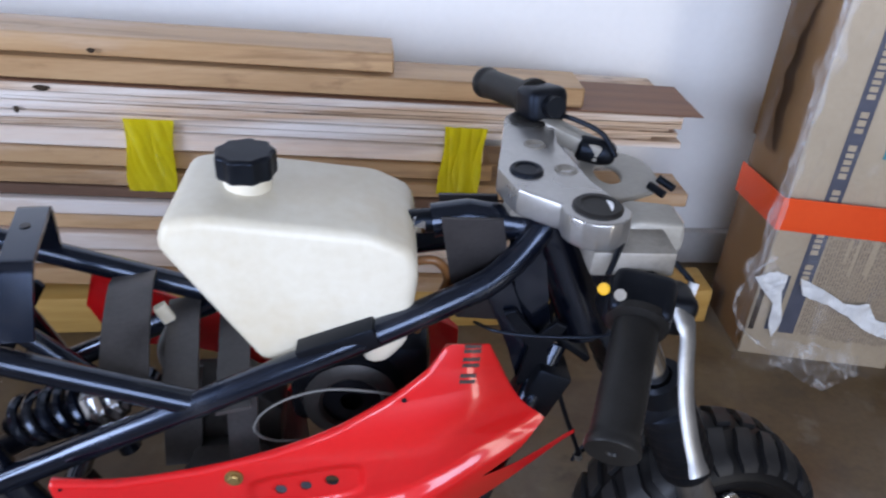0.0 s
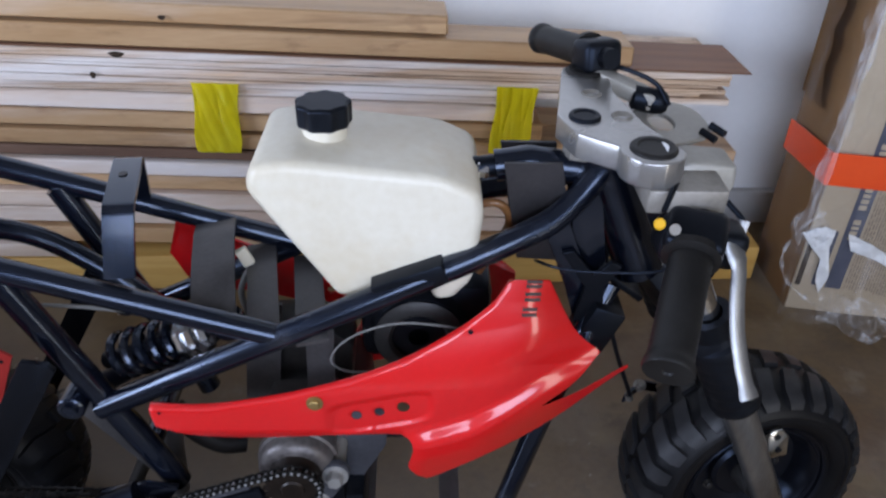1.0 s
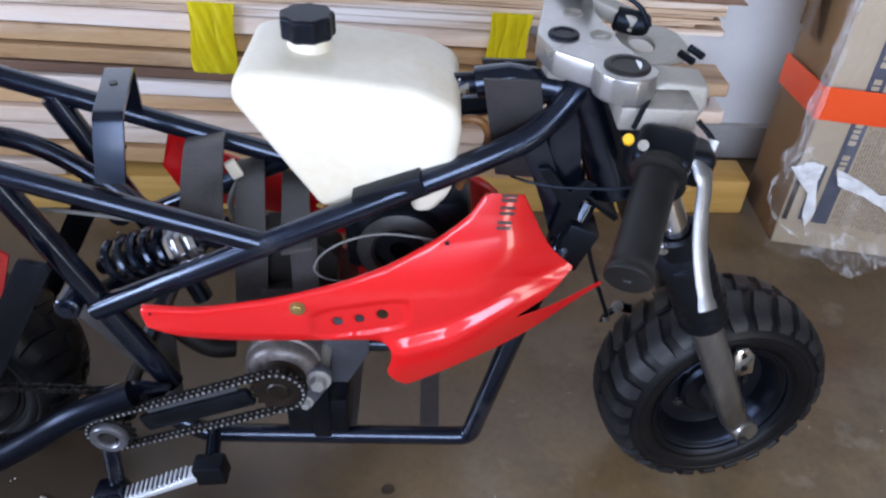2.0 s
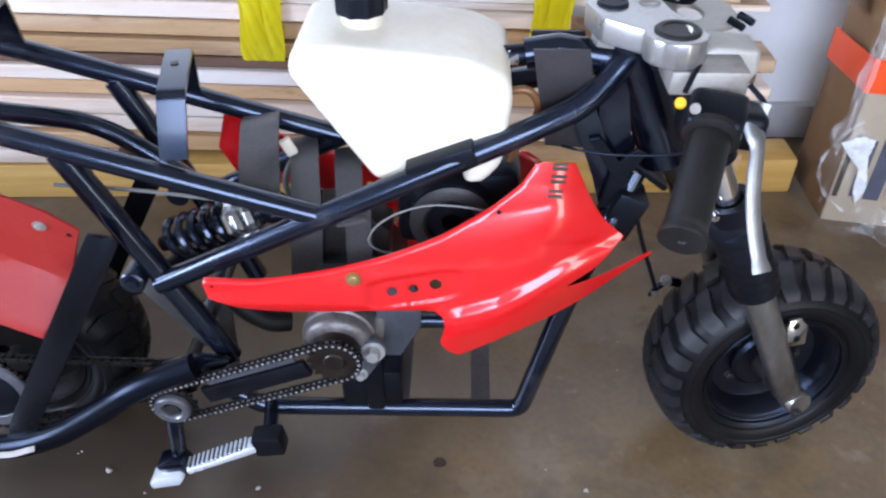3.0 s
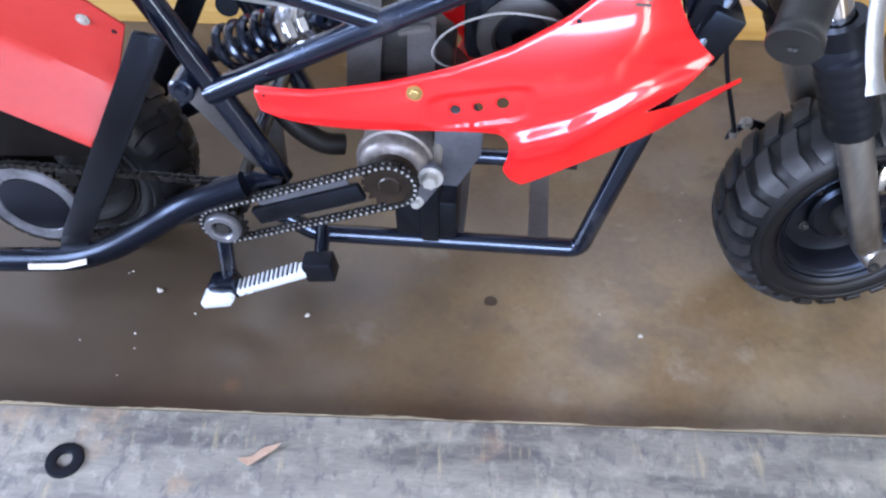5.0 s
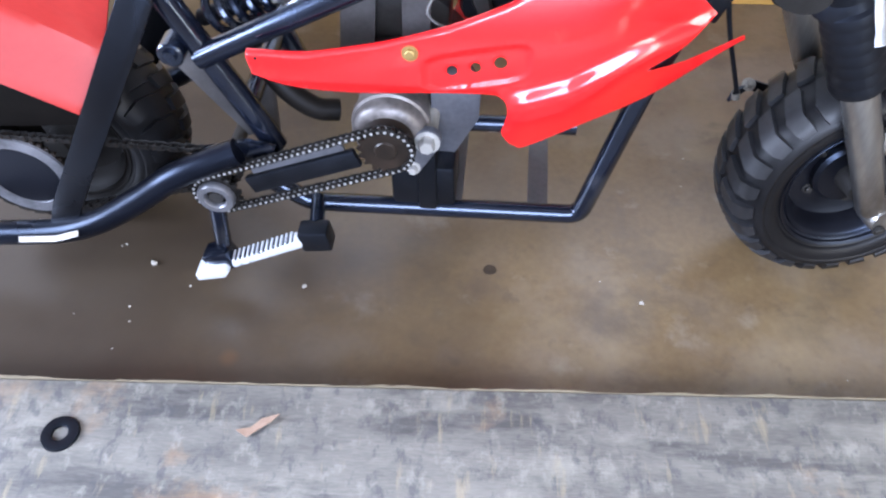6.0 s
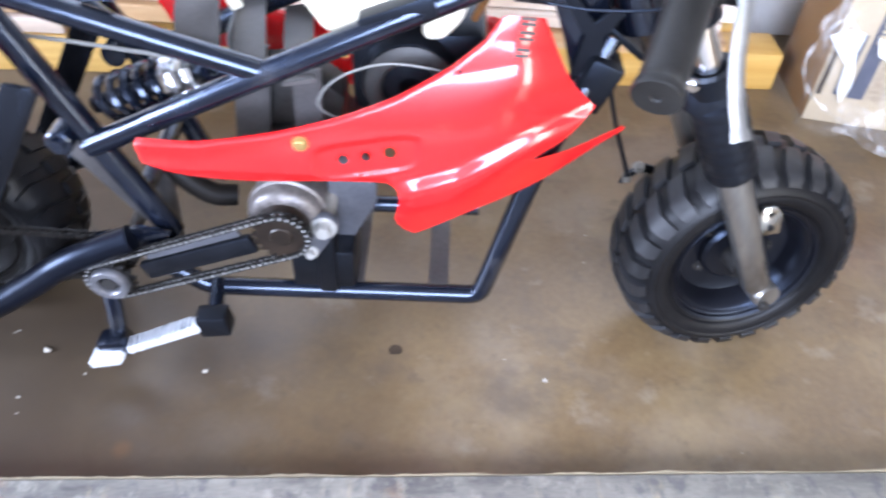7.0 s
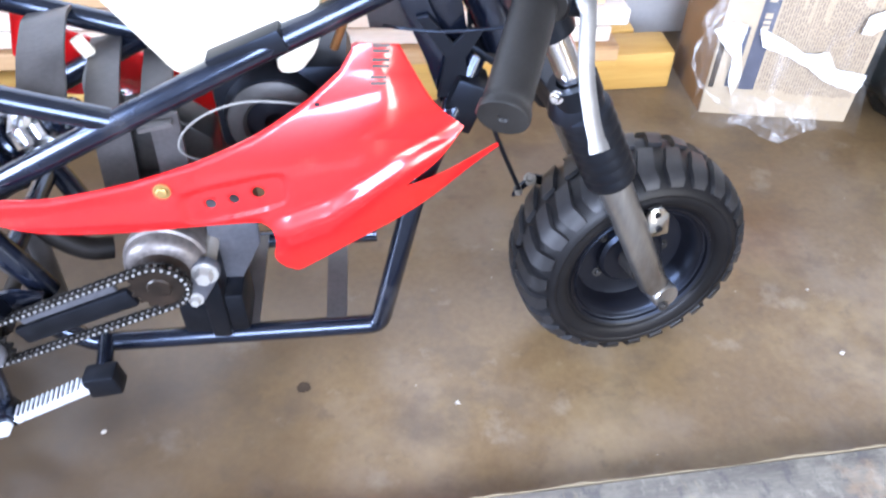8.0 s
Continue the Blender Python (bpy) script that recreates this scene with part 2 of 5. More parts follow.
patches(M["beam"], (0.34, 0.28, 0.17), 30, 0.60, 0.70, 0.45, (2.2, 0.4, 1))
patches(M["beam"], (0.33, 0.20, 0.10), 7, 0.57, 0.70, 0.6, (1.0, 1.0, 1))
patches(M["tyre"], (0.10, 0.090, 0.076), 16, 0.53, 0.75, 0.5)
patches(M["pine"], (0.66, 0.55, 0.46), 2.2, 0.48, 0.64, 0.6, (0.4, 3, 3.5))
patches(M["pine"], (0.19, 0.10, 0.05), 5.0, 0.53, 0.68, 0.6, (0.25, 6, 9))
patches(M["pine"], (0.24, 0.13, 0.065), 9.0, 0.58, 0.68, 0.5, (1.0, 2, 2.6))
# Pale weathering, whitened further to paint glare on the boards.
patches(M["pine_pale"], (0.88, 0.83, 0.79), 2.2, 0.43, 0.58, 0.85, (0.4, 3, 3.5))
patches(M["pine_pale"], (0.34, 0.23, 0.16), 5.0, 0.55, 0.72, 0.55, (0.25, 6, 9))
patches(M["ply"], (0.13, 0.07, 0.045), 6.0, 0.52, 0.62, 0.7, (0.3, 4, 70))
# Pale sheet edges, whitened for the same glare.
patches(M["ply"], (0.88, 0.84, 0.80), 2.2, 0.43, 0.60, 0.85, (0.5, 3, 9))
patches(M["tube_paint"], (0.060, 0.058, 0.060), 18, 0.54, 0.76, 0.4)
patches(M["black"], (0.035, 0.034, 0.034), 30, 0.58, 0.78, 0.3)
patches(M["red"], (0.66, 0.09, 0.07), 26, 0.62, 0.80, 0.25)
patches(M["alloy_dull"], (0.075, 0.066, 0.056), 22, 0.50, 0.72, 0.6)
patches(M["clamp"], (0.22, 0.20, 0.18), 20, 0.56, 0.76, 0.5)
patches(M["red_dull"], (0.46, 0.08, 0.06), 5, 0.52, 0.72, 0.3)
patches(M["fork"], (0.075, 0.058, 0.045), 12, 0.50, 0.66, 0.65, (1, 1, 0.4))
patches(M["tank"], (0.58, 0.46, 0.28), 6, 0.48, 0.76, 0.65)
patches(M["alloy"], (0.25, 0.23, 0.20), 18, 0.56, 0.75, 0.6)
def film_material(name, low, high, lo, hi, scale):
    """Clear plastic film: mostly open, with creases that catch the light."""
    m = bpy.data.materials.new(name)
    m.use_nodes = True
    n, l = m.node_tree.nodes, m.node_tree.links
    b = n["Principled BSDF"]
    b.inputs["Base Color"].default_value = (0.85, 0.87, 0.90, 1)
    b.inputs["Roughness"].default_value = 0.12
    co, mp, t, bp, r = n.new("ShaderNodeTexCoord"), n.new("ShaderNodeMapping"), n.new("ShaderNodeTexNoise"), n.new("ShaderNodeBump"), n.new("ShaderNodeMapRange")
    mp.inputs["Scale"].default_value, mp.inputs["Rotation"].default_value = scale, (0.5, 0.3, 0.2)
    t.inputs["Scale"].default_value, t.inputs["Detail"].default_value, t.inputs["Distortion"].default_value = 1.0, 5.0, 1.2
    bp.inputs["Strength"].default_value, bp.inputs["Distance"].default_value = 0.9, 0.012
    r.inputs["From Min"].default_value, r.inputs["From Max"].default_value = lo, hi
    r.inputs["To Min"].default_value, r.inputs["To Max"].default_value = low, high
    l.new(co.outputs["Object"], mp.inputs["Vector"])
    l.new(mp.outputs[0], t.inputs["Vector"])
    l.new(t.outputs["Fac"], bp.inputs["Height"])
    l.new(t.outputs["Fac"], r.inputs["Value"])
    l.new(r.outputs[0], b.inputs["Alpha"])
    l.new(bp.outputs[0], b.inputs["Normal"])
    return m


M["film"] = film_material("clear_wrap_film", 0.02, 0.16, 0.55, 0.78, (26, 26, 7))
M["film_dense"] = film_material("gathered_wrap_film", 0.04, 0.42, 0.44, 0.74, (40, 40, 14))

# ---------- mesh helpers ----------
def part(name, bm, mat, parent=None, label="", smooth=True, bevel=0.0, angle=38):
    """One mesh object out of a bmesh, under a thing or a part."""
    me = bpy.data.meshes.new(name)
    bmesh.ops.recalc_face_normals(bm, faces=bm.faces[:])
    bm.to_mesh(me)
    bm.free()
    if smooth:
        me.set_sharp_from_angle(angle=radians(angle))
        for p in me.polygons:
            p.use_smooth = True
    me.materials.append(M[mat])
    ob = new(name, me)
    if parent:
        ob.parent = parent
    if label:
        tagged(ob, label)
    if bevel:
        md = ob.modifiers.new("bevel", "BEVEL")
        md.width, md.segments, md.limit_method = bevel, 2, "ANGLE"
    return ob


def thing(name, label, category, group="", kind="", at=(0, 0, 0)):
    ob = new(name)
    ob.location = at
    ob.empty_display_size = 0.05
    return tagged(ob, label, category, group, kind)


def rounded(points, reach=0.04, steps=5):
    """Points of a path with its corners rounded."""
    p = [Vector(q) for q in points]
    out = [p[0]]
    for a, b, c in zip(p, p[1:], p[2:]):
        r = min(reach, (a - b).length * 0.45, (c - b).length * 0.45)
        s, e = b + (a - b).normalized() * r, b + (c - b).normalized() * r
        for k in range(steps + 1):
            t = k / steps
            out.append(s * (1 - t) ** 2 + b * 2 * t * (1 - t) + e * t * t)
    return out + [p[-1]]


def tube(points, r, n=12, flat=1.0, bm=None, up=None, caps=True):
    """A tube along points; r: one radius or one for each; flat: height to width."""
    bm = bm or bmesh.new()
    p = [Vector(q) for q in points]
    rs = r if isinstance(r, (list, tuple)) else [r] * len(p)
    rings, side = [], None
    for i, q in enumerate(p):
        d = (p[min(i + 1, len(p) - 1)] - p[max(i - 1, 0)]).normalized()
        if side is None:
            ref = Vector(up) if up else (Vector((0, 0, 1)) if abs(d.z) < 0.9 else Vector((0, 1, 0)))
            side = d.cross(ref).normalized()
        side = (side - d * side.dot(d)).normalized()
        v = d.cross(side)
        rings.append([bm.verts.new(q + (side * math.cos(a) + v * math.sin(a) * flat) * rs[i]) for a in (2 * math.pi * k / n for k in range(n))])
    for a, b in zip(rings, rings[1:]):
        for k in range(n):
            bm.faces.new((a[k], a[(k + 1) % n], b[(k + 1) % n], b[k]))
    if caps:
        bm.faces.new(rings[0][::-1])
        bm.faces.new(rings[-1])
    return bm


def strip(points, width, thick, across, bm=None):
    """A flat bar bent along points; across: the direction of its width."""
    bm = bm or bmesh.new()
    p = [Vector(q) for q in points]
    w = Vector(across).normalized()
    rings = []
    for i, q in enumerate(p):
        d = (p[min(i + 1, len(p) - 1)] - p[max(i - 1, 0)]).normalized()
        nn = d.cross(w).normalized()
        rings.append([bm.verts.new(q + w * sx * width / 2 + nn * sy * thick / 2) for sx, sy in ((-1, -1), (1, -1), (1, 1), (-1, 1))])
    for a, b in zip(rings, rings[1:]):
        for k in range(4):
            bm.faces.new((a[k], a[(k + 1) % 4], b[(k + 1) % 4], b[k]))
    bm.faces.new(rings[0][::-1])
    bm.faces.new(rings[-1])
    return bm


def lathe(profile, origin, axis, n=32, bm=None, closed=False):
    """A profile of (along, radius) turned round an axis."""
    bm = bm or bmesh.new()
    o, a = Vector(origin), Vector(axis).normalized()
    s = a.orthogonal().normalized()
    v = a.cross(s)
    rings = []
    for h, r in profile:
        if r < 1e-6:
            rings.append([bm.verts.new(o + a * h)])
        else:
            rings.append([bm.verts.new(o + a * h + (s * math.cos(t) + v * math.sin(t)) * r) for t in (2 * math.pi * k / n for k in range(n))])
    pairs = list(zip(rings, rings[1:])) + ([(rings[-1], rings[0])] if closed else [])
    for x, y in pairs:
        for k in range(n):
            j = (k + 1) % n
            if len(x) == 1:
                bm.faces.new((x[0], y[j], y[k]))
            elif len(y) == 1:
                bm.faces.new((x[k], x[j], y[0]))
            else:
                bm.faces.new((x[k], x[j], y[j], y[k]))
    return bm


def block(lo, hi, bevel=0.003, m=None, bm=None, segments=2):
    """A bevelled box between two corners, moved by m."""
    own = bmesh.new()
    bmesh.ops.create_cube(own, size=1)
    lo, hi = Vector(lo), Vector(hi)
    for v in own.verts:
        v.co = Vector([l + (h - l) * (c + 0.5) for l, h, c in zip(lo, hi, v.co)])
    if bevel:
        bmesh.ops.bevel(own, geom=own.edges[:], offset=bevel, segments=segments, affect="EDGES", profile=0.5)
    if m is not None:
        bmesh.ops.transform(own, matrix=m, verts=own.verts[:])
    if bm is None:
        return own
    me = bpy.data.meshes.new("joined")
    own.to_mesh(me)
    own.free()
    bm.from_mesh(me)
    bpy.data.meshes.remove(me)
    return bm


def prism(outline, depth, place, bevel=0.0, segments=2):
    """A flat outline of (u, v) given depth and set by place(u, v, w)."""
    bm = bmesh.new()
    a = [bm.verts.new(place(u, v, 0)) for u, v in outline]
    b = [bm.verts.new(place(u, v, depth)) for u, v in outline]
    bm.faces.new(a)
    bm.faces.new(b[::-1])
    for k in range(len(a)):
        j = (k + 1) % len(a)
        bm.faces.new((a[j], a[k], b[k], b[j]))
    bmesh.ops.recalc_face_normals(bm, faces=bm.faces[:])
    if bevel:
        bmesh.ops.bevel(bm, geom=bm.edges[:], offset=bevel, segments=segments, affect="EDGES", profile=0.5)
    return bm


def bolt(origin, axis, r=0.006, h=0.005, bm=None, washer=1.5):
    """A hexagon head on a washer."""
    bm = lathe([(0, 0), (0, r * washer), (0.0015, r * washer), (0.0015, r * 0.9)], origin, axis, 18, bm)
    o = Vector(origin) + Vector(axis).normalized() * 0.0012
    return lathe([(0, r), (h * 0.8, r), (h, r * 0.8), (h, 0)], o, axis, 6, bm)


def smooth_line(points, per=6):
    """A smooth curve through points of any size."""
    p = [np.array(q, float) for q in points]
    p = [2 * p[0] - p[1]] + p + [2 * p[-1] - p[-2]]
    out = []
    for a, b, c, d in zip(p, p[1:], p[2:], p[3:]):
        for k in range(per):
            t = k / per
            out.append(0.5 * (2 * b + (c - a) * t + (2 * a - 5 * b + 4 * c - d) * t * t + (3 * b - a - 3 * c + d) * t ** 3))
    return out + [p[-2]]


def inside(q, poly):
    hit = False
    for (x0, y0), (x1, y1) in zip(poly, poly[1:] + poly[:1]):
        if (y0 > q[1]) != (y1 > q[1]) and q[0] < (x1 - x0) * (q[1] - y0) / (y1 - y0) + x0:
            hit = not hit
    return hit


def sheet_panel(outline, holes, surface, thick, cell):
    """A thin moulded panel: an outline in (x, z) with round holes, bent by surface(x, z) -> y, and given thickness towards +y."""
    from mathutils.geometry import delaunay_2d_cdt
    pts, edges = [Vector(q) for q in outline], []
    nb = len(pts)
    edges += [(k, (k + 1) % nb) for k in range(nb)]
    rings = []
    for cx, cz, r in holes:
        s = len(pts)
        pts += [Vector((cx + r * math.cos(a), cz + r * math.sin(a))) for a in (2 * math.pi * k / 14 for k in range(14))]
        edges += [(s + k, s + (k + 1) % 14) for k in range(14)]
    xs, zs = [q[0] for q in outline], [q[1] for q in outline]
    poly = [tuple(q) for q in outline]
    x = min(xs)
    row = 0
    while x < max(xs):
        z = min(zs) + (row % 2) * cell / 2
        while z < max(zs):
            if inside((x, z), poly) and all(math.hypot(x - c[0], z - c[1]) > c[2] * 1.25 for c in holes):
                if min((Vector((x, z)) - Vector(q)).length for q in poly) > cell * 0.45:
                    pts.append(Vector((x, z)))
            z += cell
        x += cell * 0.87
        row += 1
    vs, es, fs, *_ = delaunay_2d_cdt(pts, edges, [], 1, 1e-5)
    bm = bmesh.new()
    front = [bm.verts.new((v.x, surface(v.x, v.y), v.y)) for v in vs]
    back = [bm.verts.new((v.x, surface(v.x, v.y) + thick, v.y)) for v in vs]
    count = {}
    for f in fs:
        c = sum((vs[k] for k in f), Vector((0, 0))) / len(f)
        if not inside(c, poly) or any((c - Vector(h[:2])).length < h[2] * 0.98 for h in holes):
            continue
        bm.faces.new([front[k] for k in f])
        bm.faces.new([back[k] for k in f][::-1])
        for k in range(len(f)):
            e = (f[k], f[(k + 1) % len(f)])
            if (e[1], e[0]) in count:
                del count[(e[1], e[0])]
            else:
                count[e] = 1
    for a, b in count:
        bm.faces.new((front[b], front[a], back[a], back[b]))
    bmesh.ops.delete(bm, geom=[v for v in bm.verts if not v.link_faces], context="VERTS")
    return bm


# ---------- the place ----------
FLOOR_T = 0.15
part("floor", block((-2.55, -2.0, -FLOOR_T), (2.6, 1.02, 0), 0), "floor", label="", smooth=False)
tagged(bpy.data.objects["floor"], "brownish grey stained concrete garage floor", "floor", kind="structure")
part("ground", block((-80, -80, -0.50), (80, 80, -0.16), 0), "drive", smooth=False)
tagged(bpy.data.objects["ground"], "pale concrete driveway outside the garage", "ground", kind="structure")
# Walls other than north are unseen, kept dark to limit bounced light.
ROOM = [
    ("wall_north", (-2.55, 0.87, 0), (2.6, 1.02, 2.6)),
    ("wall_east", (2.45, -2.0, 0), (2.6, 0.87, 2.6)),
]
for nm, lo, hi in ROOM:
    north = nm == "wall_north"
    tagged(part(nm, block(lo, hi, 0), "wall" if north else "board", smooth=False), "white painted garage wall" if north else "unseen garage wall, dark to hold down bounced light", "wall", kind="structure")
# South and west walls: unseen, their openings placed to shape the light.
south = block((-2.55, -2.15, 0), (-0.75, -2.0, 2.6), 0)
block((1.05, -2.15, 0), (1.48, -2.0, 2.6), 0, bm=south)
block((1.98, -2.15, 0), (2.6, -2.0, 2.6), 0, bm=south)
block((1.48, -2.15, 2.05), (1.98, -2.0, 2.6), 0, bm=south)
block((-0.75, -2.15, 1.76), (1.05, -2.0, 2.6), 0, bm=south)
block((-0.75, -2.15, 0), (1.05, -2.0, 0.68), 0, bm=south)
tagged(part("wall_south", south, "board", smooth=False), "unseen garage wall with an added light opening and a door", "wall", kind="structure")
west = block((-2.55, -0.38, 0), (-2.4, 0.87, 2.6), 0)
block((-2.55, -2.0, 0), (-2.4, -1.72, 2.6), 0, bm=west)
block((-2.55, -1.72, 1.65), (-2.4, -0.38, 2.6), 0, bm=west)
block((-2.55, -1.72, 0), (-2.4, -0.38, 0.55), 0, bm=west)
tagged(part("wall_west", west, "board", smooth=False), "unseen garage wall with an added light opening", "wall", kind="structure")
# Unseen ceiling, dark so that little light falls from above.
tagged(part("ceiling", block((-2.55, -2.15, 2.6), (2.6, 1.02, 2.7), 0), "ceil", smooth=False), "unseen garage ceiling, dark to hold down bounced light", "ceiling", kind="structure")
tagged(part("baseboard", block((-2.4, 0.845, 0), (2.45, 0.868, 0.085), 0.004), "base"), "grey painted baseboard along the wall", "baseboard", kind="structure")

# timber lying on the floor in front of the motorcycle
TURN_Z = 3.2
plank = thing("timber_plank", "weathered grey wooden plank lying on the concrete floor", "plank", at=(-0.02, -0.303, 0))
plank.rotation_euler = (0, 0, radians(TURN_Z))
part("plank_body", block((-1.7, -0.29, 0.0), (1.6, 0.0, 0.038), 0.004), "beam", plank)
rnd = random.Random(21)
edge = [(-1.7 + 3.3 * k / 330, 0.0015 + 0.0040 * (noise.noise((k * 0.11, 2, 0)) + 0.6 * noise.noise((k * 0.6, 7, 0))) + 0.001 * rnd.random()) for k in range(331)]
edge = [(x, max(0.0006, y)) for x, y in edge]
part("worn_edge", prism(edge + [(1.6, 0.0002), (-1.7, 0.0002)], 0.0335, lambda u, v, w: (u, v, 0.037 - w)), "beam_edge", plank, "yellowish bare wood along the worn edge", smooth=False)

# ---------- the mini motorcycle ----------
bike = thing("mini_motorcycle", "half-built mini motorcycle with black tube frame, red panels and white tank", "motorcycle")


def mirrored(points):
    return [(x, -y, z) for x, y, z in points]


# frame tubes
RAIL = [(-0.352, -0.090, 0.342), (-0.142, -0.088, 0.446), (0.012, -0.078, 0.516), (0.085, -0.058, 0.541), (0.130, -0.042, 0.556), (0.158, -0.026, 0.578), (0.182, -0.012, 0.606)]
SEAT = [(-0.150, -0.087, 0.443), (-0.337, -0.086, 0.501), (-0.503, -0.085, 0.552), (-0.66, -0.080, 0.598)]
DOWN = [(-0.420, -0.083, 0.520), (-0.306, -0.082, 0.249), (-0.292, -0.080, 0.208)]
CAGE = [(-0.31, -0.082, 0.150), (-0.262, -0.085, 0.116), (0.089, -0.085, 0.120), (0.136, -0.080, 0.325), (0.205, -0.020, 0.462)]
for side, f in (("right", lambda p: p), ("left", mirrored)):
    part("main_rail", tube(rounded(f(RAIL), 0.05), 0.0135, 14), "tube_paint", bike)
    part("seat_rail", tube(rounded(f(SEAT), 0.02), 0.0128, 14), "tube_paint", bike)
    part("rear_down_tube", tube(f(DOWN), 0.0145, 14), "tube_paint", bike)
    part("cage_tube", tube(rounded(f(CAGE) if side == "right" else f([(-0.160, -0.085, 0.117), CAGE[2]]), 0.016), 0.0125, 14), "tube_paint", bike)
part("lower_loop_tube", tube(rounded([(-0.66, 0.045, 0.508), (-0.440, 0.04, 0.486), (-0.373, 0.04, 0.438), (-0.290, 0.04, 0.355)], 0.05), 0.012, 12), "tube_paint", bike)
part("head_tube", tube([(0.176, 0, 0.622), (0.240, 0, 0.470)], 0.027, 20), "tube_paint", bike)
part("top_tube", tube([(0.072, 0.0, 0.596), (0.105, 0.0, 0.602), (0.185, 0.0, 0.588)], 0.017, 14), "tube_paint", bike)
for x in (0.035, -0.075):
    part("cross_bar", strip([(x, -0.083, 0.128), (x, 0.083, 0.128)], 0.026, 0.004, (1, 0, 0)), "plate", bike, smooth=False)
part("cross_tube", tube([(-0.318, -0.081, 0.262), (-0.318, 0.081, 0.262)], 0.012, 12), "tube_paint", bike)
part("vertical_tube", tube([(-0.312, -0.02, 0.262), (-0.322, -0.02, 0.120)], 0.0125, 12), "plate", bike, "dusty grey upright tube")
# rounded tube end plugs and gussets
for s in (-1, 1):
    part("pivot_boss", lathe([(-0.014, 0), (-0.014, 0.015), (0.014, 0.015), (0.016, 0.013), (0.016, 0.008), (0.020, 0.008), (0.020, 0)], (-0.378, s * 0.088, 0.352), (0, s, 0), 18), "tube_paint", bike)
    g = prism([(0.078, 0.612), (0.136, 0.612), (0.158, 0.496), (0.098, 0.500)], 0.004, lambda u, v, w, s=s: (u, s * 0.022 + s * w, v))
    part("head_gusset", g, "gusset", bike, smooth=False)
    g = prism([(0.150, 0.59), (0.178, 0.59), (0.205, 0.44), (0.160, 0.47)], 0.004, lambda u, v, w, s=s: (u, s * 0.017 + s * w, v))
    part("head_gusset", g, "tube_paint", bike, smooth=False)
    part("gusset_bar", strip([(0.128, s * 0.034, 0.565), (0.165, s * 0.030, 0.47), (0.185, s * 0.028, 0.405)], 0.026, 0.004, (0.9, 0, 0.4)), "tube_paint", bike, smooth=False)
YB = prism([(0.143, 0.516), (0.155, 0.518), (0.180, 0.487), (0.197, 0.504), (0.209, 0.498), (0.193, 0.470), (0.197, 0.425), (0.164, 0.425), (0.172, 0.472)], 0.005, lambda u, v, w: (u, -0.040 + w, v), 0.001)
part("fork_bracket", YB, "black", bike, "black steel forked bracket", smooth=False)
part("lamp_bracket", block((-0.019, -0.022, -0.030), (0.019, 0.022, 0.030), 0.004, pose(0.192, -0.030, 0.418, 0, 22, 0)), "black", bike, "black steel bracket block")
part("bracket_tab", block((-0.030, -0.020, -0.004), (0.030, 0.020, 0.004), 0.002, pose(0.222, 0.005, 0.452, 0, 38, 0)), "black", bike)

# seat brackets across the rails
def hat_bracket(x, z, w=0.030):
    pts = [(x - 0.018, 0.082, z - 0.072), (x - 0.006, 0.056, z - 0.001), (x + 0.018, -0.054, z), (x + 0.012, -0.074, z - 0.068)]
    b = part("seat_bracket", strip(rounded(pts, 0.010, 4), w, 0.005, (1, 0.1, 0)), "tube_paint", bike, "bent black steel seat bracket")
    part("bracket_hole", lathe([(0, 0), (0, 0.0045), (0.0008, 0.0045), (0.0008, 0)], (x + 0.002, 0.012, z + 0.0025), (0, 0, 1), 14), "plate", b)
hat_bracket(-0.314, 0.574)
hat_bracket(-0.512, 0.632)
for far, near, w, bend in (((-0.246, 0.085, 0.474), (-0.217, -0.075, 0.456), 0.046, 0.016), ((-0.197, 0.085, 0.440), (-0.166, -0.082, 0.436), 0.034, 0.004), ((-0.143, 0.085, 0.425), (-0.116, -0.086, 0.432), 0.033, 0.0)):
    f, n = Vector(far), Vector(near)
    path = [f, f.lerp(n, 0.25) + Vector((0, 0, bend)), f.lerp(n, 0.62) + Vector((0, 0, bend)), n]
    part("cross_strap", strip(rounded(path, 0.015), w, 0.004, (1, 0.18, 0.1)), "plate", bike, "dusty steel cross strap", smooth=False)
part("hanger_strap", strip([(-0.110, -0.070, 0.438), (-0.114, -0.072, 0.330)], 0.030, 0.004, (1, 0, 0.1)), "plate", bike, smooth=False)
part("hanger_strap", strip([(-0.175, -0.030, 0.438), (-0.190, -0.030, 0.300)], 0.040, 0.004, (1, 0, 0.1)), "plate", bike, smooth=False)

# fuel tank
TANK = [(-0.170, 0.603), (-0.163, 0.628), (-0.130, 0.634), (0.016, 0.619), (0.052, 0.602), (0.058, 0.578), (0.050, 0.500), (0.030, 0.474), (0.006, 0.474), (0.010, 0.512), (-0.046, 0.490), (-0.050, 0.477), (-0.088, 0.477)]
tank = part("fuel_tank", prism(TANK, 0.140, lambda u, v, w: (u, -0.070 + w, v), 0.011, 4), "tank", bike, "milky white plastic fuel tank")
part("filler_neck", lathe([(-0.005, 0.022), (0.022, 0.022), (0.024, 0.021), (0.024, 0)], (-0.099, 0.0, 0.622), (0.03, 0, 1), 28), "tank", tank)
ring = []
for k in range(72):
    a = 2 * math.pi * k / 72
    r = 0.0265 + 0.0013 * max(-0.75, math.sin(a * 9))
    ring.append((r * math.cos(a), r * math.sin(a)))
cap = prism(ring, 0.024, lambda u, v, w: (-0.099 + u, v, 0.6415 + w))
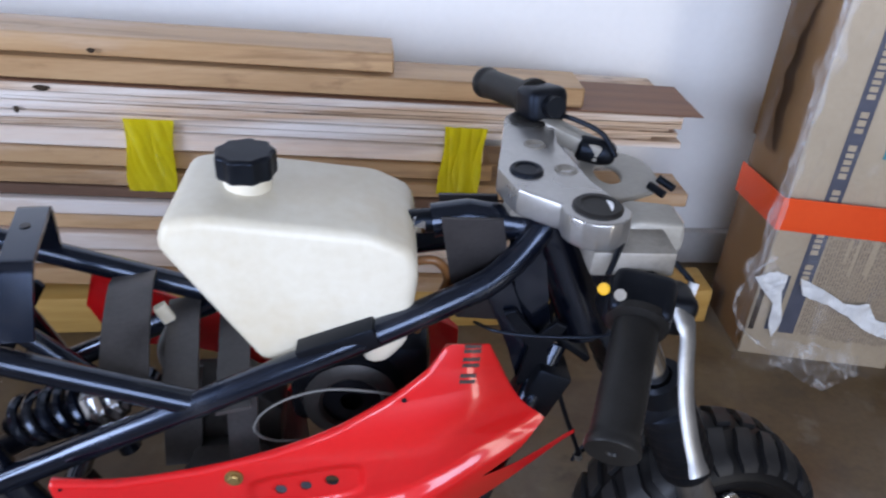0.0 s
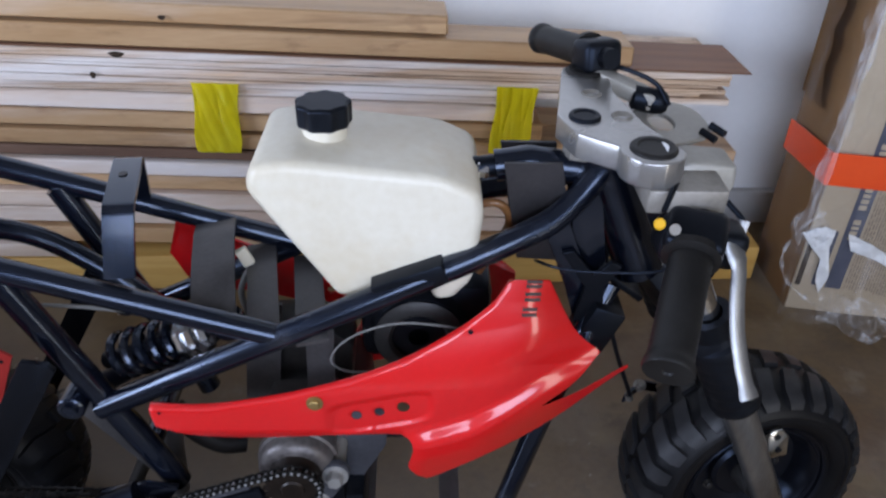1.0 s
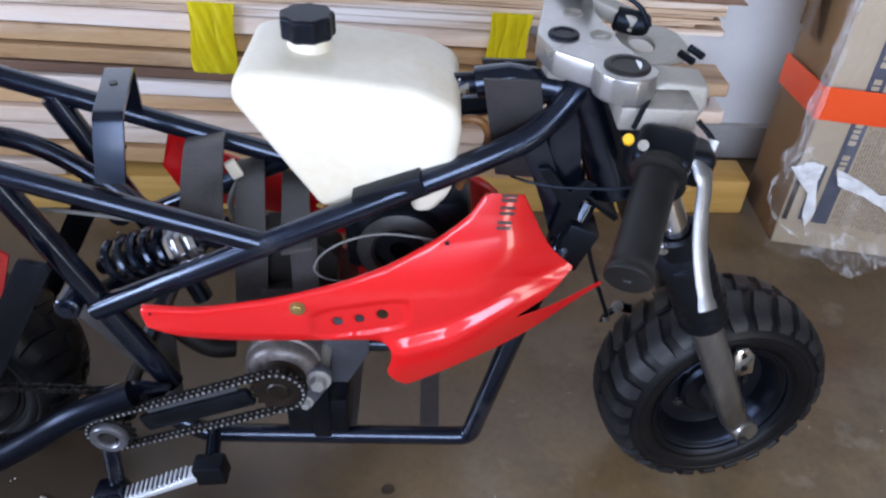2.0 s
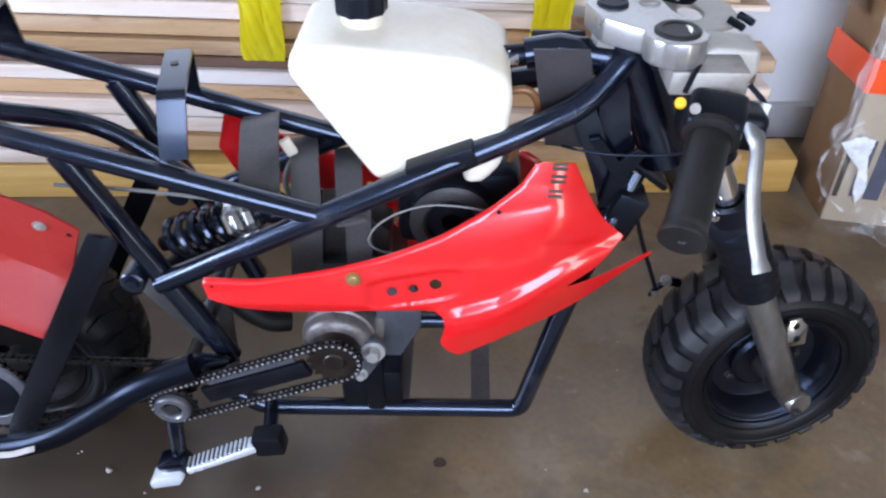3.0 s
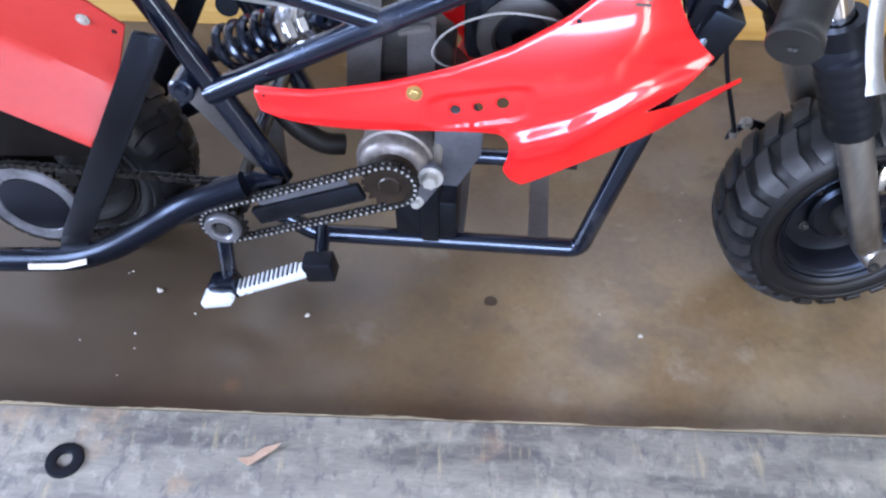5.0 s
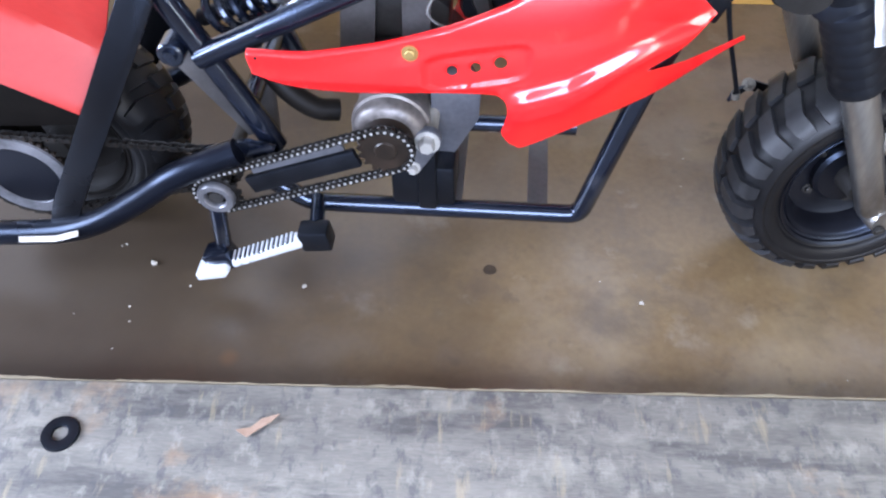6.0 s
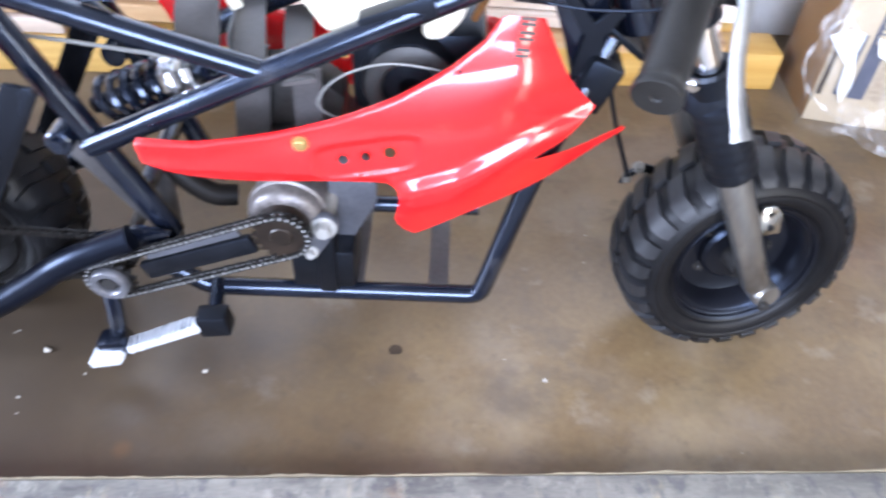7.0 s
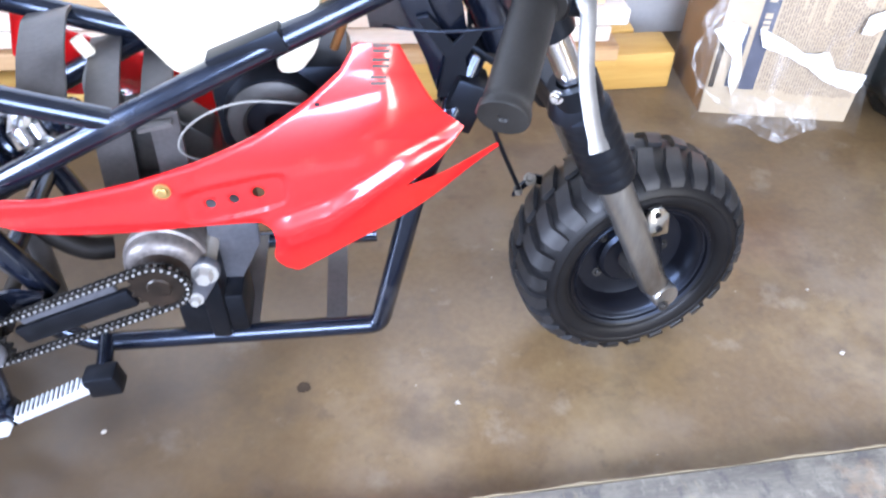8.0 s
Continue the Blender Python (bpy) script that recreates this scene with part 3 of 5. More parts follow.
part("tank_cap", cap, "black", tank, "black fluted plastic screw cap", bevel=0.0030)
part("tank_tab", block((-0.038, -0.006, -0.012), (0.038, 0.018, 0.010), 0.002, pose(-0.015, -0.084, 0.511, 0, -22, 0)), "black", bike, "dark steel tank mounting tab")
part("tank_bolt", bolt((0.056, 0.0, 0.590), (1, -0.4, 0.1), 0.007, 0.010), "chrome", tank)
part("tank_lug", lathe([(0, 0.012), (0.03, 0.012), (0.032, 0.010), (0.032, 0)], (0.046, 0.006, 0.590), (1, 0, 0.1), 16), "black", tank)
part("fuel_hose", tube(smooth_line([(0.044, -0.02, 0.560), (0.075, -0.025, 0.566), (0.088, -0.02, 0.540), (0.072, -0.015, 0.500), (0.060, -0.01, 0.47)], 8), 0.0045, 10), "hose", bike, "brown rubber fuel hose")

# side fairings
OUT = [(-0.285, 0.380), (-0.220, 0.379), (-0.139, 0.395), (-0.073, 0.417), (-0.017, 0.445), (0.034, 0.484), (0.062, 0.515), (0.074, 0.541)]
TOPR = [(0.114, 0.541), (0.124, 0.520), (0.137, 0.494), (0.153, 0.469), (0.177, 0.446)]
IN = [(0.177, 0.446), (0.155, 0.405), (0.124, 0.3735)]
PRONG = [(0.124, 0.3725), (0.160, 0.390), (0.210, 0.425)]
LOW = [(0.212, 0.420), (0.188, 0.398), (0.128, 0.340), (0.055, 0.291), (0.012, 0.264), (0.001, 0.262)]
LOW2 = [(-0.006, 0.268), (-0.014, 0.283), (-0.0095, 0.300), (-0.007, 0.314), (-0.012, 0.327), (-0.028, 0.334), (-0.086, 0.333), (-0.175, 0.328), (-0.238, 0.333), (-0.277, 0.347)]
outline = []
for seg in (OUT, TOPR, IN, PRONG, LOW, LOW2):
    for q in smooth_line(seg, 5):
        q = (float(q[0]), float(q[1]))
        if not outline or math.dist(q, outline[-1]) > 0.002:
            outline.append(q)
HOLES = [(-0.0685, 0.363, 0.0062), (-0.0445, 0.368, 0.0058), (-0.0195, 0.375, 0.0070)]
CX, CZ = [-0.03, 0.01, 0.0535, 0.09, 0.123, 0.155, 0.20], [0.331, 0.336, 0.353, 0.379, 0.407, 0.431, 0.468]


def ease(t):
    t = min(1.0, max(0.0, t))
    return t * t * (3 - 2 * t)


def bend(t, w):
    """Nearly nought below zero, then a straight climb, with a soft corner of width w."""
    return 0.5 * (t + math.sqrt(t * t + w * w))


def fairing_y(x, z):
    y = -0.124
    # the neck turns in towards the fork
    y += 0.62 * bend(x - 0.094 - 0.10 * (z - 0.45) - 0.011 * max(0.0, 1 - ((z - 0.472) / 0.040) ** 2), 0.021)
    y += 0.027 * max(0.0, (z - 0.40) / 0.14) ** 1.5
    # swollen lower lobe with a ledge along its top
    below = float(np.interp(x, CX, CZ)) - z
    grow = ease((x + 0.035) / 0.045)
    y -= 0.0135 * ease((below + 0.015) / 0.036) * grow
    y += 0.40 * bend(below - 0.036, 0.012) * grow
    y -= 0.006 * math.cos(max(-1.4, min(1.4, (z - 0.36 - 0.25 * (x + 0.1)) * 18)))
    # pocket round the three holes, open towards the lower edge
    px, pz = (x + 0.043) / 0.052, (z - 0.3665 - 0.22 * (x + 0.043)) / 0.0205
    y += 0.0036 * ease((1.10 - (abs(px) ** 5 + abs(pz) ** 5) ** 0.2) / 0.17)
    # rolled upper and rear edges
    rim = float(np.interp(x, [q[0] for q in OUT], [q[1] for q in OUT])) - z
    if x < 0.075:
        y += 0.0068 * max(0.0, 1 - rim / 0.011) ** 2
    y += 0.003 * max(0.0, 1 - (x + 0.287) / 0.010) ** 2
    low = z - 0.331
    if x < -0.02:
        y += 0.0045 * max(0.0, 1 - low / 0.012) ** 2
    return y


def fairing(side):
    bm = sheet_panel(outline, HOLES, fairing_y, 0.0028, 0.0036 if side == 1 else 0.0065)
    for v in bm.verts:
        if side == -1:
            v.co.z += 1.1 * (v.co.z - 0.362) * ease((-0.150 - v.co.x) / 0.10)
        d = v.co.y + 0.120
        v.co.x += 0.30 * d
        v.co.z -= 0.76 * d
        v.co.y *= side
    ob = part("side_fairing", bm, "red", bike, "glossy red plastic side fairing with three holes", angle=70)
    def on(x, z, lift=0.0004):
        d = fairing_y(x, z)
        return Vector((x + 0.30 * (d + 0.12), side * (d - lift), z - 0.76 * (d + 0.12)))
    part("fairing_bolt", bolt(on(-0.109, 0.382), (0, -side, 0.1), 0.0058, 0.004), "brass", ob, "brass bolt with washer")
    part("fairing_hole", lathe([(0, 0), (0, 0.0026), (0.0004, 0.0026), (0.0004, 0)], on(0.044, 0.476, 0.0003), (0, -side, 0.15), 12), "black", ob)
    part("fairing_hole", lathe([(0, 0), (0, 0.0018), (0.0004, 0.0018), (0.0004, 0)], on(-0.271, 0.367, 0.0003), (0, -side, 0.1), 12), "black", ob)
    return ob, on


fair, on_fair = fairing(1)
left_fair, _ = fairing(-1)
left_fair.matrix_basis = pose(-0.320, 0, 0.428, 0, 24, 0) @ pose(0.285, 0, -0.364)
# worn maker's mark, kept as plain bars
for x, z, w, h in ((0.100, 0.5385, 0.015, 0.0038), (0.100, 0.5330, 0.015, 0.0038), (0.100, 0.5235, 0.015, 0.0038), (0.100, 0.5165, 0.015, 0.0038), (0.099, 0.5045, 0.014, 0.0038), (0.099, 0.4975, 0.014, 0.0038)):
    bm = bmesh.new()
    q = [bm.verts.new(on_fair(x + a * w / 2, z + b * h / 2, 0.0011)) for a, b in ((-1, -1), (1, -1), (1, 1), (-1, 1))]
    bm.faces.new(q)
    r = bmesh.ops.extrude_face_region(bm, geom=bm.faces[:])
    for v in [e for e in r["geom"] if isinstance(e, bmesh.types.BMVert)]:
        v.co.y += 0.0010
    part("mark_bar", bm, "decal", fair, "worn black printed bar", smooth=False)

# rear body panel
PANEL = [(-0.92, 0.46), (-0.608, 0.345), (-0.494, 0.284), (-0.402, 0.448), (-0.430, 0.476), (-0.470, 0.496), (-0.545, 0.512), (-0.92, 0.62)]
pout = []
for a, b in zip(PANEL, PANEL[1:] + PANEL[:1]):
    n = max(1, int(math.dist(a, b) / 0.02))
    pout += [(a[0] + (b[0] - a[0]) * k / n, a[1] + (b[1] - a[1]) * k / n) for k in range(n)]


def panel_y(x, z):
    """Flat upper face, and a band along the lower edge that leans outwards."""
    fold = 0.359 - 0.49 * (x + 0.494)
    y = -0.086 - 0.30 * max(0.0, z - fold)
    return y - 0.62 * min(0.070, max(0.0, fold - z))


pn = part("rear_panel", sheet_panel(pout, [], panel_y, 0.003, 0.010), "red_dull", bike, "dull red plastic rear body panel")
part("panel_bolt", bolt((-0.446, panel_y(-0.446, 0.451) - 0.001, 0.451), (0, -1, -0.25), 0.0048, 0.003), "alloy_dull", pn)
part("panel_hole", lathe([(0, 0), (0, 0.0028), (0.0006, 0.0028), (0.0006, 0)], (-0.418, panel_y(-0.418, 0.438) - 0.0004, 0.438), (0, -1, -0.25), 12), "black", pn)
# Black sheet added behind the panel to darken the wheel well.
DARK_SHEET = [(-0.92, 0.50), (-0.92, 0.20), (-0.62, 0.215), (-0.50, 0.225), (-0.474, 0.26), (-0.468, 0.33), (-0.50, 0.40)]
part("inner_guard", prism(DARK_SHEET, 0.004, lambda u, v, w: (u, -0.0780 + w, v), 0.001), "guard", bike, "black sheet added behind the rear panel over the wheel")

# wheels
def wheel(name, c, normal, parent, tread="tyre", steel="rim"):
    """A fat knobbly tyre on a dished black rim; normal points to the side that is seen."""
    c, a = Vector(c), Vector(normal).normalized()
    up = Vector((0, 0, 1))
    f = up.cross(a).normalized()
    u = a.cross(f).normalized()
    w = new(name)
    w.parent = parent
    half = [(0.000, 0.1465), (0.020, 0.1455), (0.036, 0.1420), (0.048, 0.1350), (0.056, 0.127), (0.0600, 0.121), (0.0600, 0.1185), (0.0585, 0.1165), (0.0590, 0.112), (0.0565, 0.104), (0.0545, 0.1015), (0.0520, 0.1005), (0.050, 0.0965), (0.044, 0.0935), (0.036, 0.092)]
    half = [(h, 0.092 + (r - 0.092) * 1.08) for h, r in half]
    prof = [(-h, r) for h, r in half[:0:-1]] + half
    bm = lathe(prof, c, a, 72, closed=True)
    part("tyre", bm, "sidewall", w, "dusty black rubber tyre with chevron lugs")
    N = 26
    turn = Matrix((f, u, a)).transposed().to_4x4()
    for s in (-1, 1):
        bm = bmesh.new()
        rows = []
        for h, r, lag, wid, q in ((0.004, 0.1515, 0.0, 0.070, 0), (0.022, 0.1505, 0.045, 0.076, 1), (0.036, 0.1465, 0.09, 0.081, 2), (0.049, 0.1390, 0.081, 0.084, 3), (0.0555, 0.1315, 0.074, 0.070, 4)):
            ring = []
            for sg, lift in ((-1, -0.004), (-0.88, 0.0058), (0.88, 0.0058), (1, -0.004)):
                t = lag * s + sg * wid
                lf = lift * (1 if q < 4 else 0.4)
                rr, hh = r + lf * (0.95 if q < 3 else 0.6), h + lf * (0.1 if q < 2 else 0.45 if q < 3 else 0.8)
                ring.append(bm.verts.new((rr * math.cos(t), rr * math.sin(t), s * hh)))
            rows.append(ring)
        for x, y in zip(rows, rows[1:]):
            for j in range(3):
                bm.faces.new((x[j], x[j + 1], y[j + 1], y[j]))
        bm.faces.new(rows[0])
        bm.faces.new(rows[-1])
        first = part("tread_lug", bm, tread, w)
        for k in range(N):
            ob = first if k == 0 else new("tread_lug", first.data)
            ob.parent = w
            ob.matrix_basis = Matrix.Translation(c) @ turn @ Matrix.Rotation(2 * math.pi * (k + (0.5 if s > 0 else 0)) / N, 4, "Z")
    prof = [(0.050, 0.0935), (0.052, 0.097), (0.0495, 0.0985), (0.047, 0.096), (0.045, 0.088), (0.040, 0.083), (0.026, 0.078), (0.014, 0.074), (0.010, 0.060), (0.010, 0.030), (-0.010, 0.030), (-0.010, 0.060), (-0.014, 0.074), (-0.026, 0.078), (-0.040, 0.083), (-0.045, 0.088), (-0.0495, 0.0985), (-0.050, 0.0935), (-0.036, 0.091), (0.036, 0.091)]
    part("rim", lathe(prof, c, a, 56, closed=True), steel, w, "black painted dished steel rim")
    part("rim_edge", lathe([(0.0455, 0.0862), (0.0475, 0.0880), (0.0455, 0.0898), (0.044, 0.088)], c, a, 56, closed=True), steel, w, "worn rim lip")
    part("hub", lathe([(-0.05, 0), (-0.05, 0.016), (-0.014, 0.020), (-0.012, 0.040), (0.012, 0.040), (0.018, 0.034), (0.022, 0.020), (0.055, 0.016), (0.055, 0)], c, a, 32), "engine", w, "dark cast hub")
    for k in range(5):
        t = 2 * math.pi * k / 5
        part("hub_bolt", bolt(c + a * 0.0105 + (f * math.cos(t) + u * math.sin(t)) * 0.050, a, 0.0048, 0.005), "engine", w)
    return w, a


A_ST = radians(10)
NRM = Vector((0.898 * math.sin(A_ST), -math.cos(A_ST), 0.44 * math.sin(A_ST)))
FC = Vector((0.423, -0.002, 0.156))
fw, fa = wheel("front_wheel", FC, NRM, bike)
RC = Vector((-0.607, 0.0, 0.157))
# Darker tread and rim colours stand in for the wheel well's shade.
wheel("rear_wheel", RC, (0, -1, 0), bike, "sidewall", "guard")
# brake plate inside the front rim
bm = lathe([(0.012, 0.045), (0.020, 0.045), (0.024, 0.040), (0.024, 0.012)], FC, fa, 40)
part("brake_plate", bm, "rim", fw, "black painted brake plate")

# front fork
CR, AR = Vector((0.207, -0.072, 0.650)), Vector((0.453, -0.068, 0.132))
CL, AL = Vector((0.178, 0.122, 0.648)), Vector((0.425, 0.092, 0.132))
for top, axle in ((CR, AR), (CL, AL)):
    leg = new("fork_leg")
    leg.parent = bike
    d = (axle - top)
    at = lambda t, d=d, top=top: top + d * t
    part("upper_tube", tube([at(0.0), at(0.50)], 0.0145, 18), "chrome", leg)
    part("upper_sleeve", lathe([(0, 0.0145), (0.002, 0.0225), (d.length * 0.19, 0.0245), (d.length * 0.20, 0.0145)], at(0.265), -d, 24), "black", leg, "black fork tube sleeve")
    part("lower_slider", lathe([(0, 0), (0, 0.016), (0.008, 0.0188), (d.length * 0.20, 0.0188), (d.length * 0.21, 0.0196), (d.length * 0.43, 0.0200), (d.length * 0.43, 0)], axle - d.normalized() * 0.012, -d, 26), "fork", leg, "brushed grey lower fork leg")
    prof = [(0.0, 0.020)]
    gl = d.length * 0.185
    for k in range(7):
        h = gl * k / 7
        prof += [(h + 0.001, 0.0287), (h + gl / 14, 0.0300), (h + gl / 7 - 0.001, 0.0287)]
    prof += [(gl + 0.002, 0.024), (gl + 0.02, 0.021), (gl + 0.022, 0.0165)]
    part("gaiter", lathe(prof, at(0.615), -d, 28), "black", leg, "black ribbed rubber fork gaiter")
    part("clamp_collar", lathe([(0, 0.017), (0, 0.026), (0.024, 0.026), (0.024, 0.017)], at(0.405), -d, 24), "black", leg)
    sd = -1 if top is CR else 1
    part("axle_boss", lathe([(-0.016, 0), (-0.016, 0.013), (-0.012, 0.017), (0.014, 0.0185), (0.020, 0.016), (0.020, 0)], axle + Vector((0.002, -0.002 * sd, 0.004)), (0.3, sd * 0.9, 0.1), 22), "fork", leg, "cast axle boss")
    part("collar_bolt", bolt(at(0.385) + Vector((-0.022, -0.016, 0)), (-0.6, -0.8, 0.1), 0.0048, 0.006), "chrome", leg)
    part("axle_nut", bolt(axle + Vector((0.003, -0.022 if top is CR else 0.022, -0.004)), (0.2, -1 if top is CR else 1, 0), 0.005, 0.003), "engine", leg)
part("axle", tube([AR + Vector((0, 0, 0.008)), AL + Vector((0, 0, 0.008))], 0.007, 12), "alloy_dull", bike)
cb = prism([(-0.013, -0.019), (0.012, -0.021), (0.016, 0.006), (0.008, 0.019), (-0.008, 0.019), (-0.013, 0.012)], 0.006, lambda u, v, w: Vector((0.430, -0.058, 0.252)) + Vector((0.95, 0.25, 0.1)) * u + Vector((-0.25, 0.12, 1)) * v + Vector((0.25, -0.95, 0)) * w, 0.0012)
cal = part("caliper_tab", cb, "chrome", bike, "bright steel brake tab on the fork leg")
for v in (-0.010, 0.010):
    part("tab_hole", lathe([(0, 0), (0, 0.0042), (0.001, 0.0042), (0.001, 0)], Vector((0.430, -0.058, 0.252)) + Vector((-0.25, 0.12, 1)) * v + Vector((0.25, -0.95, 0)) * 0.0062, (0.25, -0.95, 0), 12), "black", cal)

# top clamp with caps
ax = (CR - CL).normalized()
fwd = Vector((ax.y * -1, ax.x, 0)).normalized()
mid = (CR + CL) / 2
half = (CR - CL).length / 2
def plate_place(z0):
    return lambda u, v, w: mid + ax * u + fwd * v + Vector((0, 0, z0 - w))
def arc(cx, cy, r, a0, a1, n=8):
    return [(cx + r * math.cos(radians(a0 + (a1 - a0) * k / n)), cy + r * math.sin(radians(a0 + (a1 - a0) * k / n))) for k in range(n + 1)]
out = arc(half, 0.0, 0.030, -110, 70) + [(0.045, 0.014), (-0.040, 0.012)] + arc(-half, 0.0, 0.026, 80, 250) + [(-0.030, -0.050), (0.010, -0.064), (0.056, -0.058)]
clamp = part("top_clamp", prism(out, 0.026, plate_place(0.002), 0.0018), "clamp", bike, "cast aluminium fork clamp plate", angle=62)
for u, v, r, mt, lb in ((half, 0, 0.022, "grip", "black fork cap"), (-half, 0, 0.021, "grip", "black fork cap"), (0.022, -0.040, 0.016, "black", "dark stem hole")):
    part("clamp_cap", lathe([(0, r), (0.003, r), (0.005, r * 0.9), (0.005, r * 0.7), (0.0035, r * 0.62), (0.0035, 0)], plate_place(0.001)(u, v, 0), (0, 0, 1), 28), mt, clamp, lb)
for u, v in ((-0.035, -0.014), (0.024, -0.002)):
    part("clamp_boss", lathe([(0, 0.011), (0.002, 0.011), (0.003, 0.009), (0.001, 0.006), (0.001, 0)], plate_place(0.001)(u, v, 0), (0, 0, 1), 20), "alloy_dull", clamp)
out = arc(half, 0.0, 0.030, -120, 80) + [(0, 0.030)] + arc(-half, 0.0, 0.028, 100, 250) + [(0, -0.030)]
part("lower_clamp", prism(out, 0.024, lambda u, v, w: mid + (AR - CR).normalized() * 0.235 + ax * u * 0.95 + fwd * v + Vector((0, 0, -w)), 0.003), "black", bike, "black lower fork clamp")
part("stem_nut", lathe([(0, 0.018), (0.012, 0.018), (0.014, 0.015), (0.014, 0)], plate_place(-0.026)(0.022, -0.040, 0), (0, 0, -1), 6), "alloy_dull", clamp)
# bracket with an oval hole in front of the clamp
def holed_plate(outline, centre, ru, rv, z, thick, n=36):
    """A flat casting in the plane z with one oval hole."""
    bm = bmesh.new()
    cx, cy = centre
    loops = []
    for lvl in (z, z - thick):
        rim, eye = [], []
        for k in range(n):
            a = 2 * math.pi * k / n
            dx, dy = math.cos(a), math.sin(a)
            best = 0.0
            for (x0, y0), (x1, y1) in zip(outline, outline[1:] + outline[:1]):
                den = dx * (y1 - y0) - dy * (x1 - x0)
                if abs(den) > 1e-9:
                    r = ((x0 - cx) * (y1 - y0) - (y0 - cy) * (x1 - x0)) / den
                    f = ((x0 - cx) * dy - (y0 - cy) * dx) / den
                    if r > 0 and -1e-6 <= f <= 1 + 1e-6:
                        best = max(best, r)
            rim.append(bm.verts.new((cx + dx * best, cy + dy * best, lvl)))
            eye.append(bm.verts.new((cx + dx * ru, cy + dy * rv, lvl)))
        loops.append((rim, eye))
    (r0, e0), (r1, e1) = loops
    for k in range(n):
        j = (k + 1) % n
        bm.faces.new((r0[k], r0[j], e0[j], e0[k]))
        bm.faces.new((r1[j], r1[k], e1[k], e1[j]))
        bm.faces.new((r0[j], r0[k], r1[k], r1[j]))
        bm.faces.new((e0[k], e0[j], e1[j], e1[k]))
    bmesh.ops.recalc_face_normals(bm, faces=bm.faces[:])
    return bm


perch_out = [(0.24, 0.122), (0.271, 0.121), (0.298, 0.101), (0.305, 0.063), (0.3, 0.035), (0.284, 0.021), (0.253, 0.007), (0.237, 0.024), (0.224, 0.061)]
pp = part("lever_perch_plate", holed_plate([tuple(float(c) for c in q) for q in smooth_line(perch_out + perch_out[:1], 4)[:-1]], (0.254, 0.063), 0.0130, 0.022, 0.618, 0.005), "tan_cast", bike, "dusty tan cast bracket with an oval slot", bevel=0.002)
for x, y in ((0.292, 0.032), (0.306, 0.046)):
    part("perch_screw", tube([(x - 0.004, y, 0.622), (x + 0.008, y - 0.014, 0.618)], 0.0042, 8), "black", pp)
part("perch_arm", prism([(-0.040, -0.012), (0.034, -0.016), (0.040, 0.010), (-0.036, 0.013)], 0.018, lambda u, v, w: pose(0.222, 0.104, 0.630, 0, 12, -30) @ Vector((u, v, w)), 0.004, 2), "tan_cast", pp, "dusty tan cast arm")
part("light_bracket", prism([(-0.022, -0.020), (0.034, -0.024), (0.046, 0.0), (0.044, 0.024), (0.0, 0.028), (-0.022, 0.018)], 0.042, lambda u, v, w: Vector((0.252, -0.058 + w, 0.604)) + Vector((1, 0, 0)) * u + Vector((0, 0, 1)) * v, 0.006, 3), "tan_cast", bike, "dusty grey cast bracket")
part("lamp_box", block((0.202, -0.098, 0.599), (0.276, -0.045, 0.6235), 0.003), "alloy_dull", bike, "dusty grey folded steel lamp box")
part("throttle_housing", block((-0.041, -0.022, -0.021), (0.041, 0.020, 0.019), 0.011, pose(0.254, -0.106, 0.578, 0, 8, 0), segments=3), "black", bike, "black throttle housing")
part("lever_knuckle", lathe([(0, 0), (0, 0.010), (0.003, 0.0135), (0.026, 0.014), (0.036, 0.012), (0.040, 0.008), (0.040, 0)], (0.226, 0.092, 0.634), (0.95, -0.20, -0.12), 20), "black", bike, "black lever knuckle")

# handlebars
GR0, GR1 = Vector((0.240, -0.130, 0.579)), Vector((0.1985, -0.236, 0.533))
GL0, GL1 = Vector((0.187, 0.150, 0.662)), Vector((0.147, 0.256, 0.642))
for g0, g1, end in ((GR0, GR1, True), (GL0, GL1, False)):
    d = (g1 - g0).normalized()
    L = (g1 - g0).length
    fat = 1.0 if end else 0.86
    prof = [(0, 0), (0, 0.0265), (0.007, 0.0265), (0.010, 0.0205)]
    for k in range(16):
        h = 0.010 + (L - 0.022) * k / 16
        prof += [(h, 0.0192), (h + (L - 0.022) / 32, 0.0197)]
    prof += [(L - 0.010, 0.0198), (L - 0.008, 0.0214), (L - 0.001, 0.0220), (L + 0.001, 0.0210), (L + 0.001, 0.005), (L - 0.001, 0.004), (L - 0.001, 0)]
    prof = [(h, r * fat) for h, r in prof]
    hb = part("handlebar", tube([g0 - d * 0.045, g0 + d * 0.02], 0.0115, 16), "black", bike)
    part("grip", lathe(prof, g0, d, 30), "grip", hb, "worn black rubber handlebar grip")
    s = part("switch_housing", block((-0.027 * fat, -0.024 * fat, -0.023 * fat), (0.027 * fat, 0.022 * fat, 0.021 * fat), 0.009, Matrix.Translation(g0 - d * 0.014) @ d.to_track_quat("Y", "Z").to_matrix().to_4x4(), segments=3), "black", bike, "black plastic switch housing")
    if end:
        part("kill_button", lathe([(0, 0.0052), (0.006, 0.0052), (0.0072, 0.0042), (0.0072, 0)], (0.206, -0.128, 0.607), (-0.25, -0.75, 0.6), 20), "yellow_btn", s, "yellow kill button")
        part("switch_knob", lathe([(0, 0.005), (0.003, 0.005), (0.003, 0.0032), (0.001, 0.0032), (0.001, 0)], (0.219, -0.132, 0.604), (-0.1, -0.75, 0.6), 16), "alloy_dull", s)
